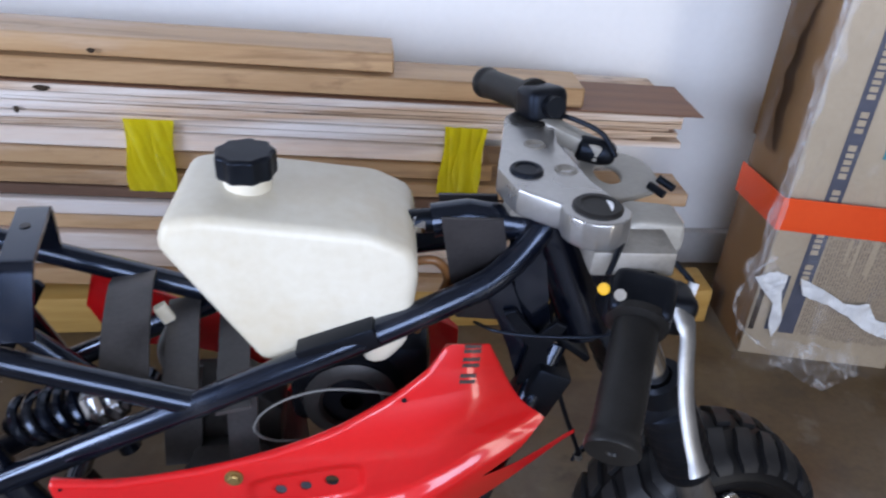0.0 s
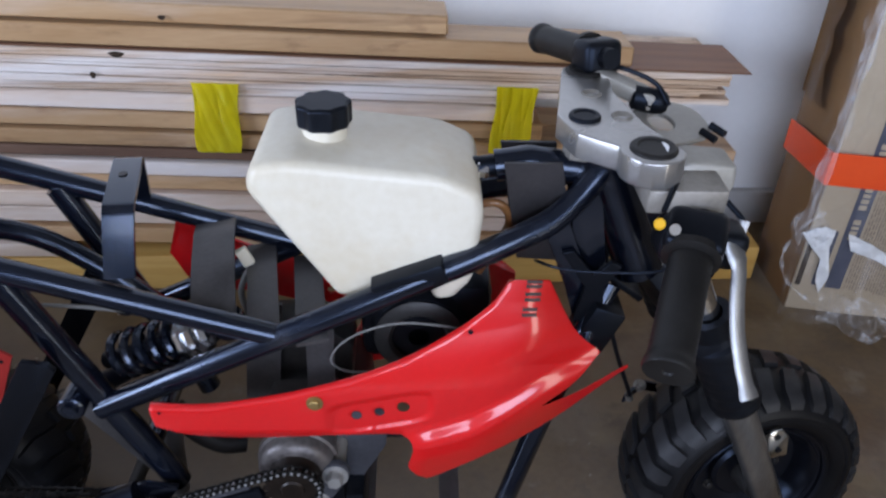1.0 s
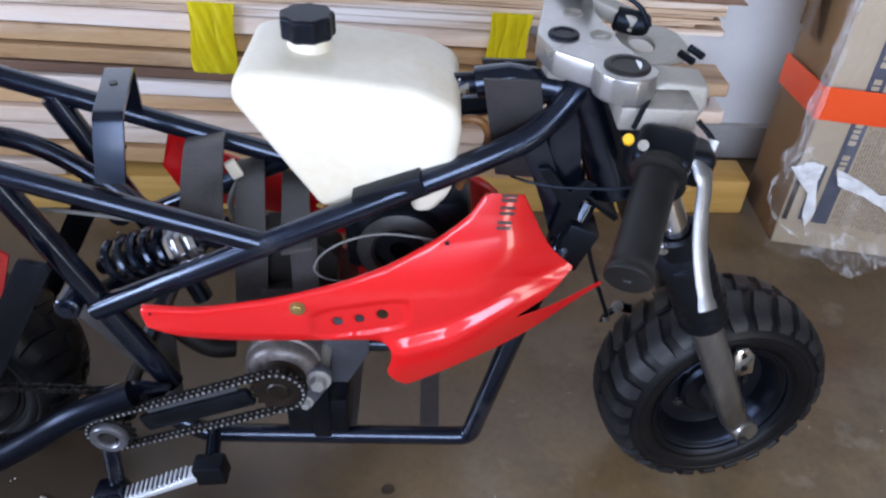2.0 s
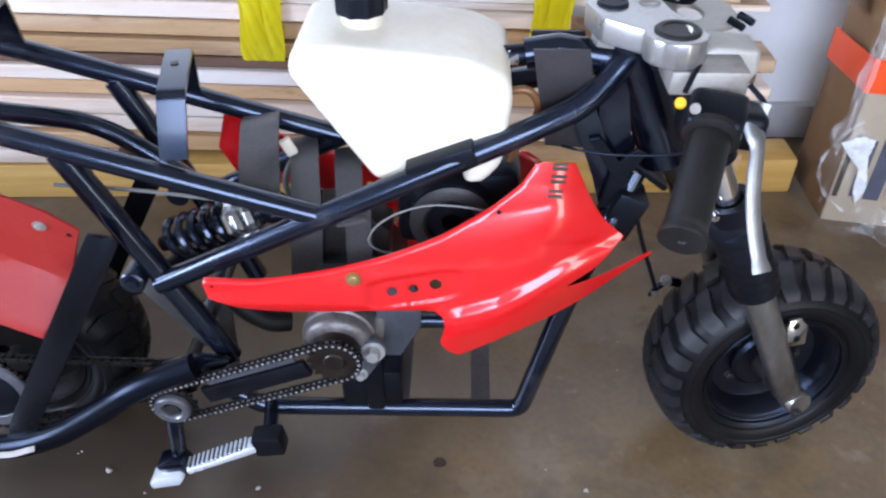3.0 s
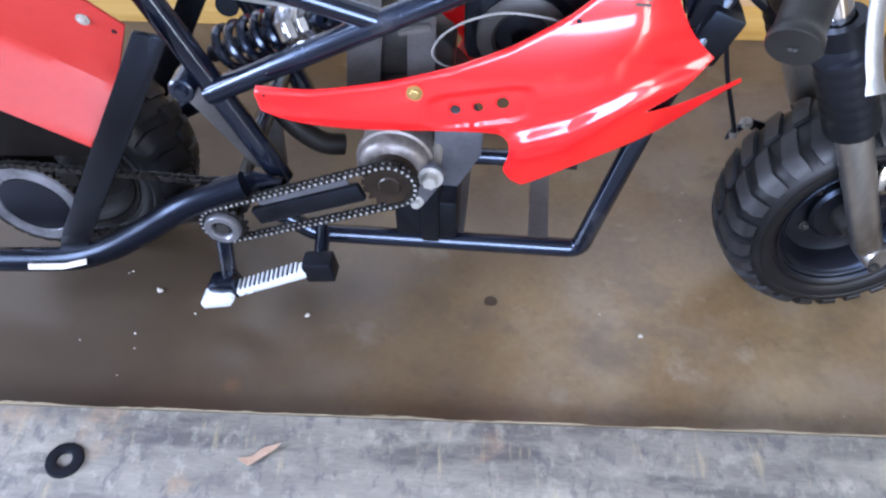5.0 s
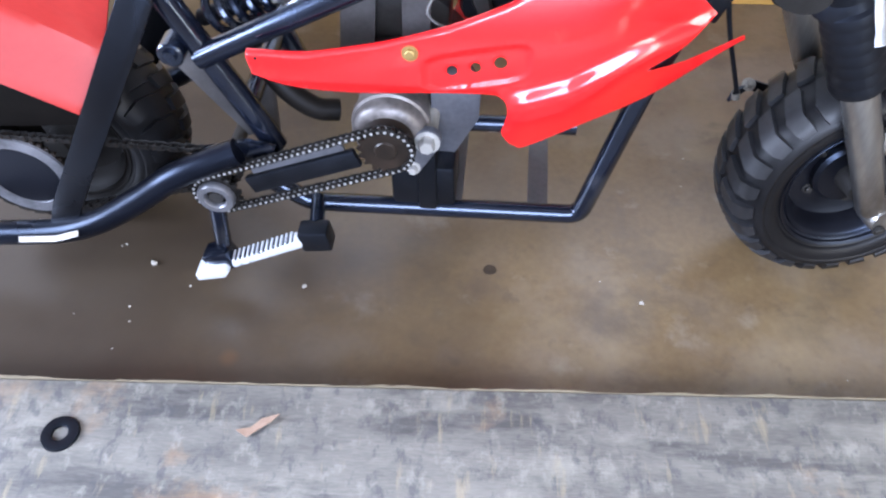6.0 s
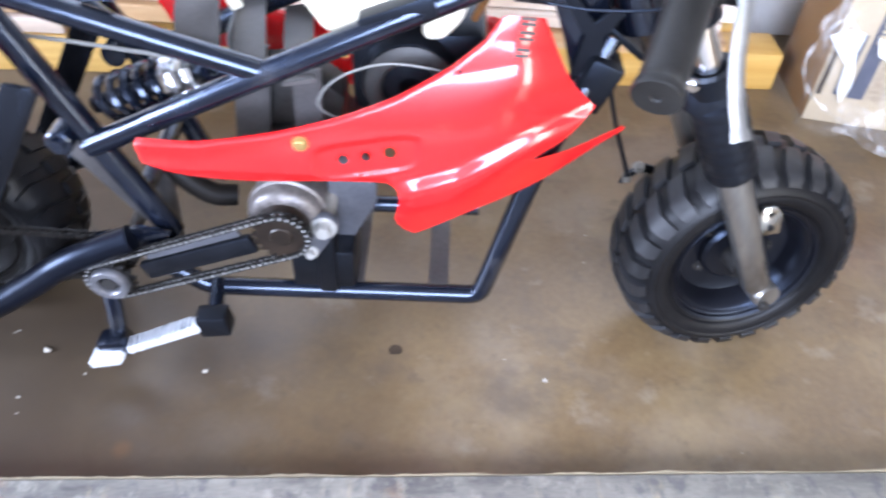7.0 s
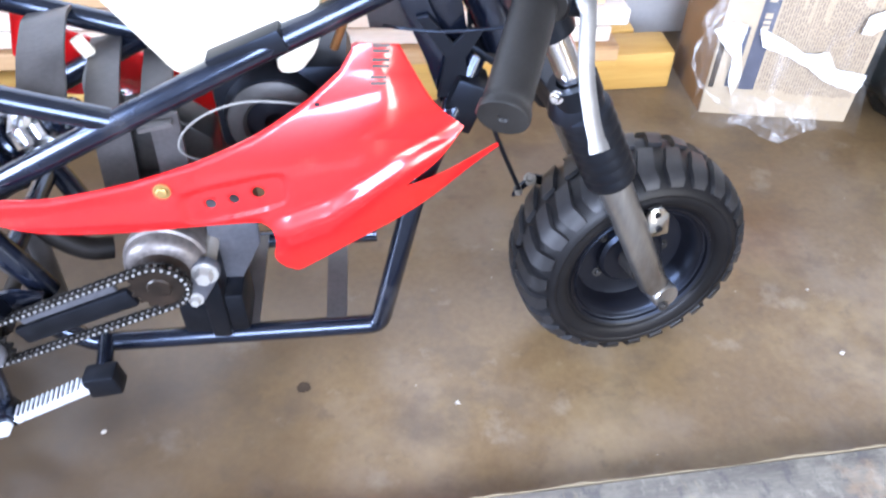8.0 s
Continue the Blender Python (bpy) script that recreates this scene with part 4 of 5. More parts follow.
perch = part("lever_perch", block((-0.014, -0.016, -0.012), (0.026, 0.016, 0.012), 0.004, pose(0.262, -0.106, 0.585, 0, 30, 20)), "black", bike, "black brake lever perch")
LEV = [(0.276, -0.120, 0.588), (0.283, -0.136, 0.568), (0.281, -0.153, 0.546), (0.281, -0.171, 0.521), (0.285, -0.190, 0.495), (0.291, -0.207, 0.473)]
part("brake_lever", tube([tuple(p) for p in smooth_line(LEV, 5)], [0.0105] * 5 + [0.0086] * 19 + [0.0104, 0.0108], 12, 0.42), "lever", perch, "polished brake lever")
LEVL = [(0.185, 0.155, 0.622), (0.226, 0.165, 0.612), (0.250, 0.185, 0.600)]
part("clutch_lever_stub", tube(LEVL, 0.0065, 10), "black", bike)
for c in ([(0.205, 0.130, 0.655), (0.225, 0.112, 0.656), (0.250, 0.090, 0.650), (0.262, 0.070, 0.634)], [(0.235, -0.075, 0.630), (0.222, -0.10, 0.625), (0.212, -0.115, 0.612)], [(0.285, -0.075, 0.600), (0.300, -0.090, 0.585), (0.290, -0.102, 0.575)]):
    part("control_cable", tube([tuple(p) for p in smooth_line(c, 6)], 0.0028, 8), "black", bike)
part("cable_ferrule", lathe([(0, 0.005), (0.014, 0.005), (0.014, 0)], (0.300, -0.090, 0.588), (-0.3, -0.4, -1), 12), "paper", bike, "white cable ferrule")
part("control_cable", tube([tuple(p) for p in smooth_line([(0.112, -0.060, 0.520), (0.130, -0.088, 0.531), (0.165, -0.092, 0.529), (0.218, -0.104, 0.538), (0.236, -0.110, 0.552)], 6)], 0.0016, 8), "black", bike)
part("brake_cable", tube([tuple(p) for p in smooth_line([(0.20, 0.0, 0.53), (0.204, 0.0, 0.46), (0.236, 0.030, 0.34), (0.284, 0.058, 0.212)], 6)], 0.0030, 8), "black", bike, "black brake cable")
part("cable_end", lathe([(0, 0.0055), (0.012, 0.0055), (0.014, 0.004), (0.014, 0)], (0.281, 0.057, 0.216), (0.3, 0.2, -1), 12), "alloy_dull", bike)
part("brake_arm", strip([(0.278, 0.062, 0.204), (0.305, 0.082, 0.210), (0.350, 0.092, 0.190)], 0.014, 0.004, (0.3, 0.2, 1)), "rim", bike)
part("arm_nut", bolt((0.301, 0.076, 0.214), (0, -0.6, 0.8), 0.006, 0.010), "alloy_dull", bike)

# rear shock
S0, S1 = Vector((-0.352, -0.018, 0.352)), Vector((-0.225, -0.034, 0.412))
d = (S1 - S0).normalized()
shock = part("shock_absorber", tube([S0 - d * 0.02, S1], 0.0105, 16), "black", bike, "black coil-over rear shock")
s1, n = d.orthogonal().normalized(), 0
v1 = d.cross(s1)
coil = [S0 + d * (0.004 + 0.088 * k / 110) + (s1 * math.cos(2 * math.pi * k / 24) + v1 * math.sin(2 * math.pi * k / 24)) * 0.0245 for k in range(111)]
part("spring", tube(coil, 0.0054, 8), "tube_paint", shock, "black steel coil spring")
part("preload_ring", lathe([(0, 0.012), (0, 0.027), (0.006, 0.0275), (0.008, 0.022), (0.014, 0.022), (0.016, 0.0265), (0.022, 0.0265), (0.024, 0.019), (0.034, 0.018), (0.036, 0.011)], S0 + d * 0.096, d, 8), "chrome", shock, "bright notched preload rings")
part("shock_eye", lathe([(-0.014, 0.006), (-0.014, 0.0145), (0.014, 0.0145), (0.014, 0.006)], S1 + d * 0.012, (0, 1, 0), 20), "tube_paint", shock)

# engine and drive
MX, MZ = -0.145, 0.258
eng = new("engine")
eng.parent = bike
part("motor_case", lathe([(0.0, 0), (0.0, 0.030), (0.004, 0.040), (0.010, 0.0435), (0.020, 0.0435), (0.022, 0.0465), (0.030, 0.0465), (0.032, 0.0435), (0.075, 0.0435), (0.08, 0.048), (0.15, 0.048), (0.155, 0.040), (0.155, 0)], (MX, -0.112, MZ), (0, 1, 0), 40), "motor", eng, "grimy cast clutch and motor case")
part("crankcase", prism([(-0.178, 0.160), (-0.085, 0.150), (-0.060, 0.20), (-0.068, 0.30), (-0.10, 0.335), (-0.175, 0.33), (-0.195, 0.28)], 0.105, lambda u, v, w: (u, -0.035 + w, v), 0.008, 2), "engine", eng, "dark grimy engine block")
part("mount_plate", prism([(-0.102, 0.185), (-0.074, 0.192), (-0.044, 0.25), (-0.042, 0.30), (-0.058, 0.335), (-0.10, 0.33)], 0.006, lambda u, v, w: (u, -0.062 + w, v), 0.001), "grey_plate", eng, "grey steel engine plate")
lug = [(-0.100 + 0.0165 * math.cos(radians(a)), 0.255 + 0.0165 * math.sin(radians(a))) for a in range(-20, 200, 20)] + [(-0.127, 0.214), (-0.118, 0.204), (-0.108, 0.210)]
part("mount_lug", prism(lug, 0.010, lambda u, v, w: (u, -0.1115 + w, v), 0.0015), "grey_plate", eng, "grimy cast mounting lug")
part("mount_bolt", bolt((-0.100, -0.112, 0.255), (0, -1, 0.1), 0.010, 0.012), "alloy", eng, "large bright mounting nut")
part("mount_stud", tube([(-0.100, -0.05, 0.255), (-0.100, -0.113, 0.255)], 0.010, 14), "alloy_dull", eng)
part("mount_bolt", bolt((-0.118, -0.112, 0.214), (0, -1, 0.1), 0.006, 0.008), "alloy", eng)
part("lower_bracket", block((-0.116, -0.100, 0.128), (-0.092, -0.06, 0.245), 0.004), "black", eng)
part("sump_box", block((-0.150, -0.094, 0.130), (-0.070, -0.030, 0.196), 0.006), "black", eng, "black box under the motor")
part("intake_pipe", tube([tuple(p) for p in smooth_line([(-0.292, -0.050, 0.300), (-0.268, -0.058, 0.274), (-0.240, -0.058, 0.252), (-0.215, -0.050, 0.244)], 6)], 0.0135, 14), "guard", eng, "black rubber intake pipe")
part("starter_housing", lathe([(0, 0.012), (0.004, 0.050), (0.02, 0.058), (0.07, 0.058), (0.07, 0)], (-0.005, -0.045, 0.405), (0, 1, 0), 32), "black", eng, "round black starter housing")
part("starter_ring", lathe([(0, 0.030), (-0.004, 0.034), (-0.004, 0.044), (0, 0.050)], (-0.005, -0.046, 0.405), (0, 1, 0), 32), "engine", eng)
part("air_box", block((-0.07, -0.03, 0.36), (0.075, 0.06, 0.462), 0.012), "black", eng, "black plastic air box")
part("engine_cover", prism([(-0.205, 0.30), (-0.085, 0.30), (-0.08, 0.37), (-0.12, 0.405), (-0.19, 0.40)], 0.05, lambda u, v, w: (u, -0.02 + w, v), 0.006), "engine", eng)
part("cable_loop", tube([tuple(p) for p in smooth_line([(0.06, -0.08, 0.440), (0.018, -0.084, 0.454), (-0.025, -0.085, 0.458), (-0.062, -0.085, 0.447), (-0.088, -0.085, 0.428), (-0.098, -0.085, 0.406), (-0.083, -0.085, 0.392), (-0.05, -0.08, 0.385)], 8)], 0.0013, 8), "wire", eng, "thin grey cable in a loop")
JX, JZ, CY = -0.360, 0.172, -0.132
part("chain_bar", block((-0.325, -0.128, -0.013), (-0.175, -0.118, 0.013), 0.003, pose(0, 0, 0.209) @ pose(-0.25, 0, 0, 0, -21.7, 0) @ pose(0.25, 0, 0)), "black", eng, "black chain guide bar")
part("guide_plate", block((-0.310, -0.1245, 0.0145), (-0.185, -0.1195, 0.027), 0.001, pose(0, 0, 0.209) @ pose(-0.25, 0, 0, 0, -21.7, 0) @ pose(0.25, 0, 0)), "grey_plate", eng, "grey steel chain guide plate")


def sprocket(name, x, z, y, r, teeth, thick, mat, parent):
    ring = []
    for k in range(teeth * 4):
        a = 2 * math.pi * k / (teeth * 4)
        rr = r + (0.0042 if k % 4 in (1, 2) else -0.001)
        ring.append((rr * math.cos(a), rr * math.sin(a)))
    return part(name, prism(ring, thick, lambda u, v, w: (x + u, y + w, z + v)), mat, parent)


js = sprocket("jackshaft_sprocket", JX, JZ, CY - 0.002, 0.027, 16, 0.004, "chain", bike)
part("bearing", lathe([(0, 0.0125), (-0.006, 0.0125), (-0.009, 0.0145), (-0.009, 0.0215), (-0.006, 0.0235), (0, 0.0235)], (JX, CY - 0.004, JZ), (0, 1, 0), 30, closed=True), "band", js, "bright ball bearing ring")
part("jackshaft", tube([(JX, CY - 0.010, JZ), (JX, 0.09, JZ)], 0.009, 16), "engine", eng)
sprocket("clutch_sprocket", MX, MZ, CY - 0.002, 0.029, 17, 0.004, "grime", eng)
part("clutch_drum", lathe([(0, 0), (0, 0.012), (0.008, 0.018), (0.006, 0.026), (0.022, 0.029), (0.026, 0.031), (0.026, 0)], (MX, CY - 0.004, MZ), (0, 1, 0), 30), "grime", eng, "oily brown clutch drum")


def chain(a, b, ra, rb, y, pitch, parent, name, pin="rivet"):
    """A roller chain round two sprockets in the plane y, with a pin at every link."""
    a, b = Vector(a), Vector(b)
    d = (b - a)
    L = d.length
    base = math.atan2(d.y, d.x)
    off = math.asin((ra - rb) / L)
    path = []
    t0, t1 = base + math.pi / 2 - off, base - math.pi / 2 + off
    steps = 16
    for k in range(steps + 1):
        t = t0 + (2 * math.pi - (t0 - t1)) * k / steps
        path.append(a + Vector((math.cos(t), math.sin(t))) * ra)
    for k in range(steps + 1):
        t = t1 + (t0 - t1) * k / steps
        path.append(b + Vector((math.cos(t), math.sin(t))) * rb)
    path.append(path[0])
    cum = [0]
    for p, q in zip(path, path[1:]):
        cum.append(cum[-1] + (q - p).length)
    n = int(cum[-1] / pitch) // 2 * 2
    pts = []
    for k in range(n + 1):
        s = cum[-1] * k / n
        i = max(j for j in range(len(cum)) if cum[j] <= s + 1e-9)
        i = min(i, len(path) - 2)
        f = (s - cum[i]) / max(1e-9, cum[i + 1] - cum[i])
        pts.append(path[i].lerp(path[i + 1], f))
    bm = bmesh.new()
    for k in range(n):
        p, q = pts[k], pts[k + 1]
        c, e = (p + q) / 2, (q - p).normalized()
        h = Vector((-e.y, e.x))
        for s in (-1, 1):
            yy = y + s * (0.0042 if k % 2 else 0.0030)
            o = [c + e * u * pitch * 0.78 + h * v * 0.0042 for u, v in ((-1, 0.25), (-0.8, 1), (-0.25, 0.8), (0.25, 0.8), (0.8, 1), (1, 0.25), (1, -0.25), (0.8, -1), (0.25, -0.8), (-0.25, -0.8), (-0.8, -1), (-1, -0.25))]
            f0 = [bm.verts.new((g.x, yy - 0.0005, g.y)) for g in o]
            f1 = [bm.verts.new((g.x, yy + 0.0005, g.y)) for g in o]
            bm.faces.new(f0)
            bm.faces.new(f1[::-1])
            for j in range(12):
                bm.faces.new((f0[j], f1[j], f1[(j + 1) % 12], f0[(j + 1) % 12]))
    ch = part(name, bm, "chain", parent, "oily roller chain", smooth=False)
    first = part("chain_pin", lathe([(0, 0), (0, 0.0018), (0.0115, 0.0018), (0.0115, 0)], (0, -0.00575, 0), (0, 1, 0), 6), pin, ch)
    for k in range(n):
        ob = first if k == 0 else new("chain_pin", first.data)
        ob.parent = ch
        ob.location = (pts[k].x, y, pts[k].y)
    return ch


chain((JX, JZ), (MX, MZ), 0.0285, 0.0305, CY, 0.0079, bike, "drive_chain")
rs = sprocket("rear_sprocket_ring", RC.x - 0.02, RC.z, -0.107, 0.066, 44, 0.004, "grime", bike)
part("sprocket_band", lathe([(0, 0.047), (-0.003, 0.048), (-0.003, 0.064), (0, 0.065)], (RC.x - 0.02, -0.1072, RC.z), (0, 1, 0), 40), "band", rs, "worn bright sprocket band")
part("sprocket_face", lathe([(0, 0), (0, 0.046), (-0.002, 0.046), (-0.002, 0)], (RC.x - 0.02, -0.1072, RC.z), (0, 1, 0), 32), "rim", rs, "black sprocket carrier")
chain((RC.x - 0.02, RC.z), (JX, JZ + 0.02), 0.068, 0.026, -0.105, 0.0095, bike, "rear_chain", "grime")

# swingarm and rear brace
SW = [(-0.76, -0.150, 0.082), (-0.60, -0.150, 0.098), (-0.525, -0.148, 0.122), (-0.455, -0.142, 0.166), (-0.400, -0.136, 0.204), (-0.325, -0.120, 0.232)]
for s in (1, -1):
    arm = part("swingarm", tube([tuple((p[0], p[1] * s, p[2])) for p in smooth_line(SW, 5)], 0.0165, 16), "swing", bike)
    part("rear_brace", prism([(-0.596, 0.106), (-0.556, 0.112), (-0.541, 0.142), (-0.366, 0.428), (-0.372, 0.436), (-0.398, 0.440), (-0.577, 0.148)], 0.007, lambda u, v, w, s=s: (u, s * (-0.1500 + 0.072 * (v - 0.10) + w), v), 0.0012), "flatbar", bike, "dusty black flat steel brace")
    if s == 1:
        part("brace_label", strip([(-0.632, -0.1690, 0.101), (-0.58, -0.1688, 0.107), (-0.545, -0.1680, 0.120)], 0.008, 0.0012, (0, 0.6, 0.8)), "alloy_dull", arm, "bright worn metal strip")
part("rear_guard", strip([(-0.395, -0.06, 0.342), (-0.345, -0.06, 0.262), (-0.315, -0.06, 0.215)], 0.036, 0.005, (0.85, 0, 0.5)), "plate", bike, smooth=False)
part("pivot_bracket", prism([(-0.372, 0.188), (-0.30, 0.205), (-0.282, 0.232), (-0.318, 0.240), (-0.372, 0.225)], 0.008, lambda u, v, w: (u, -0.112 + w, v), 0.001), "tube_paint", bike)
part("throttle_wire", tube([tuple(p) for p in smooth_line([(-0.46, -0.05, 0.455), (-0.38, -0.03, 0.435), (-0.30, -0.03, 0.425), (-0.22, -0.05, 0.430)], 6)], 0.0024, 8), "wire", bike)
part("wire_plug", block((-0.007, -0.004, -0.012), (0.007, 0.005, 0.012), 0.002, pose(-0.206, 0.036, 0.456, 0, -22, 20)), "tank", bike, "small cream wire connector")
part("wire_loom", tube([tuple(p) for p in smooth_line([(-0.20, 0.04, 0.445), (-0.215, 0.03, 0.41), (-0.20, 0.01, 0.38)], 6)], 0.004, 8), "wire", bike)

# foot peg
peg = part("peg_arm", tube([(-0.366, -0.134, 0.150), (-0.372, -0.140, 0.078)], 0.0105, 12), "tube_paint", bike)
part("peg_knuckle", block((-0.020, -0.016, -0.016), (0.018, 0.014, 0.014), 0.004, pose(-0.376, -0.146, 0.068, 0, -20, 0)), "tube_paint", peg)
P0, P1 = Vector((-0.360, -0.152, 0.070)), Vector((-0.258, -0.143, 0.110))
PEG = Matrix.Translation(P0) @ (P1 - P0).to_track_quat("X", "Z").to_matrix().to_4x4()
PL_ = (P1 - P0).length
part("peg_body", prism([(0, -0.0095), (PL_ * 0.93, -0.007), (PL_, -0.002), (PL_, 0.005), (PL_ * 0.8, 0.003), (PL_ * 0.4, -0.001), (0, -0.001)], 0.021, lambda u, v, w: PEG @ Vector((u, w - 0.0105, v)), 0.0016), "polished", peg, "bright cast aluminium foot peg")
# Black block paints the shade in the gaps between the teeth.
part("peg_channel", block((0.004, -0.006, -0.002), (PL_ * 0.86, 0.011, 0.0012), 0.0006, PEG @ pose(0, 0, 0, 0, -2.0, 0)), "black", peg, "black insert for the shade between the peg teeth")
for k in range(13):
    u = PL_ * (0.035 + 0.80 * k / 12)
    part("peg_tooth", prism([(-0.0021, 0), (0.0021, 0), (0.0012, 0.0050), (-0.0012, 0.0050)], 0.019, lambda a, v, w: PEG @ Vector((u + a, w - 0.0085, v - 0.0022 + 0.004 * k / 12)), 0.0004, 1), "polished", peg)
part("peg_tip", prism([(-0.026, -0.012), (0.014, -0.009), (0.024, 0.002), (0.020, 0.010), (-0.016, 0.007), (-0.026, 0.000)], 0.027, lambda u, v, w: pose(-0.384, -0.158, 0.056, 0, -10, 0) @ Vector((u, w - 0.0135, v)), 0.002), "polished", peg, "bright square end of the peg")
part("peg_mount", block((-0.020, -0.014, -0.018), (0.020, 0.014, 0.016), 0.004, pose(-0.244, -0.140, 0.112, 0, -8, 0)), "black", peg)
part("peg_stay", tube([(-0.244, -0.132, 0.118), (-0.250, -0.085, 0.124)], 0.010, 12), "tube_paint", peg)

# ---------- lumber stack ----------
STACK = pose(-0.4, 0.566, 0.0, 0, 0, 2.0)
SLOPE = -0.042


def board(z0, z1, x0, x1, mat, depth=0.089, setback=0.0, label="", name="lumber_board", bev=0.003, drop=1.0):
    """One plank of the stack; x from the stack's zero at the strap, z0 and z1 there."""
    m = STACK @ Matrix.Translation((0, setback, 0)) @ Matrix(((1, 0, 0, 0), (0, 1, 0, 0), (SLOPE * drop, 0, 1, 0), (0, 0, 0, 1)))
    gap = 0.0024 if z1 - z0 > 0.018 else 0.0006
    ob = part(name, block((x0, 0, z0 + gap), (x1, depth, z1 - gap), bev, m, segments=1), mat)
    return tagged(ob, label or "long sawn pine board lying in the lumber stack", "board", "boards of the lumber stack")


LAYERS = [
    (0.548, 0.586, -2.0, 0.440, "pine", 0.004, "pine stud on top of the lumber stack"),
    (0.508, 0.548, -2.0, 0.765, "pine", 0.000, ""),
    (0.392, 0.430, -2.0, 0.60, "pine_pale", 0.002, ""),
    (0.355, 0.392, -2.0, 0.62, "pine", 0.006, ""),
    (0.322, 0.355, -2.0, 0.995, "pine", 0.001, ""),
    (0.297, 0.322, -2.0, 0.965, "pine_brown", 0.003, "dark brown thin board in the lumber stack"),
    (0.264, 0.297, -2.0, 1.00, "pine_pale", 0.000, ""),
    (0.228, 0.264, -2.0, 0.94, "pine", 0.008, ""),
    (0.190, 0.228, -2.0, 0.99, "pine_pale", 0.002, ""),
    (0.152, 0.190, -2.0, 0.96, "pine_pale", 0.006, ""),
    (0.114, 0.152, -2.0, 0.98, "pine", 0.000, "tan pine board low in the lumber stack"),
]
for z0, z1, x0, x1, mt, sb, lb in LAYERS:
    board(z0, z1, x0, x1, mt, setback=sb * 1.6, label=lb)
    if z1 < 0.5:
        board(z0, z1, x0, (0.72 if z1 > 0.30 and x1 > 0.9 else x1 - 0.03), mt, setback=sb + 0.092)
# thin sheets between the boards
z = 0.508
for k, (t, x1, sb) in enumerate(((0.004, 0.985, 0.0), (0.014, 0.95, 0.001), (0.010, 0.95, 0.002), (0.006, 0.93, 0.004), (0.010, 0.945, 0.001), (0.007, 0.90, 0.005), (0.013, 0.955, 0.0), (0.014, 0.60, 0.002))):
    board(z - t, z, -2.0, x1, "ply" if k else "sheet_brown", depth=0.20 if k else 0.15, setback=sb, label="thin brown plywood sheet in the lumber stack" if k == 0 else "thin pale plywood sheet in the lumber stack", name="plywood_sheet", bev=0.0008)
    z -= t
# heavy bearers on the floor
for y0, x1 in ((0.012, 1.105), (0.112, 1.05)):
    ob = part("floor_timber", block((-2.0, y0, 0), (x1, y0 + 0.09, 0.082), 0.005, STACK), "pine_yellow")
    tagged(ob, "thick yellow pine timber lying on the floor under the stack", "timber", "timbers under the stack")
# The left pieces take paler wood to carry the stronger light there.
for x0, x1 in ((-1.8, -1.2), (-0.9, -0.3), (0.1, 0.98)):
    bm = block((x0, 0.004, 0.082), (x1, 0.10, 0.1135), 0.004, STACK @ Matrix(((1, 0, 0, 0), (0, 1, 0, 0), (SLOPE * 0.5, 0, 1, 0), (0, 0, 0, 1))))
    tagged(part("packing_timber", bm, "pine_yellow" if x0 > 0 else "pine_pale"), "pine packing piece between timber and boards", "timber", "timbers under the stack")
STK = STACK @ Matrix(((1, 0, 0, 0), (0, 1, 0, 0), (SLOPE, 0, 1, 0), (0, 0, 0, 1)))

# knots in the board faces
for x, z, rx, rz in ((-0.516, 0.4965, 0.012, 0.0050), (-0.562, 0.458, 0.0045, 0.006), (-0.43, 0.562, 0.006, 0.004)):
    bm = prism([(rx * math.cos(a) * (1 + 0.2 * math.sin(3 * a)), rz * math.sin(a)) for a in (2 * math.pi * k / 16 for k in range(16))], 0.0012, lambda u, v, w: STK @ Vector((x + 0.4 + u, 0.0006 - w, z + v)))
    tagged(part("wood_knot", bm, "knot"), "dark knot in a pine board of the stack", "knot", "knots in the boards")

# yellow film straps round the stack
def strap(x, z0, z1, w, lean):
    st = thing("yellow_strap", "crinkled yellow plastic film strap tied round stacked boards", "strap", "straps round the lumber")
    bm = bmesh.new()
    rows = []
    rnd = random.Random(int(x * 1000))
    N, K = 30, 44
    for i in range(N + 1):
        v = i / N
        row = []
        for j in range(K + 1):
            u = j / K
            fold = 0.0034 * abs(math.sin((u * 2.1 + v * 1.3 * lean + 0.2 * math.sin(v * 5)) * math.pi)) ** 0.5 + 0.0016 * abs(math.sin((u * 3.7 + v * 2.2 * lean) * math.pi)) ** 0.7 + 0.0010 * noise.noise((u * 6, v * 9, x))
            row.append(bm.verts.new(STK @ Vector((x + (u - 0.5) * w * (1 + 0.05 * math.sin(v * 7)) + 0.010 * (v - 0.5), -0.005 - fold, z0 + (z1 - z0) * v))))
        rows.append(row)
    for a, b in zip(rows, rows[1:]):
        for j in range(K):
            bm.faces.new((a[j], a[j + 1], b[j + 1], b[j]))
    bmesh.ops.solidify(bm, geom=bm.faces[:], thickness=0.002)
    part("strap_front", bm, "yellow", st)
    return st


strap(0.036, 0.323, 0.455, 0.078, 1)
strap(0.560, 0.338, 0.468, 0.072, 0.3)

# ---------- wrapped cardboard box ----------
BOX = pose(0.738, 0.522, 0, 0, 0, -11.0)
BW, BD, BH = 0.284, 0.170, 0.86
SKEW = -0.194
box = thing("cardboard_box", "tall brown cardboard box wrapped in clear film with orange tape", "box")


def bpart(name, lo, hi, mat, label="", bev=0.002, parent=None):
    return part(name, block(lo, hi, bev, BOX), mat, parent or box, label)


bpart("front_panel", (0, 0, 0), (BW, 0.006, BH), "card_pale", "pale printed cardboard front")
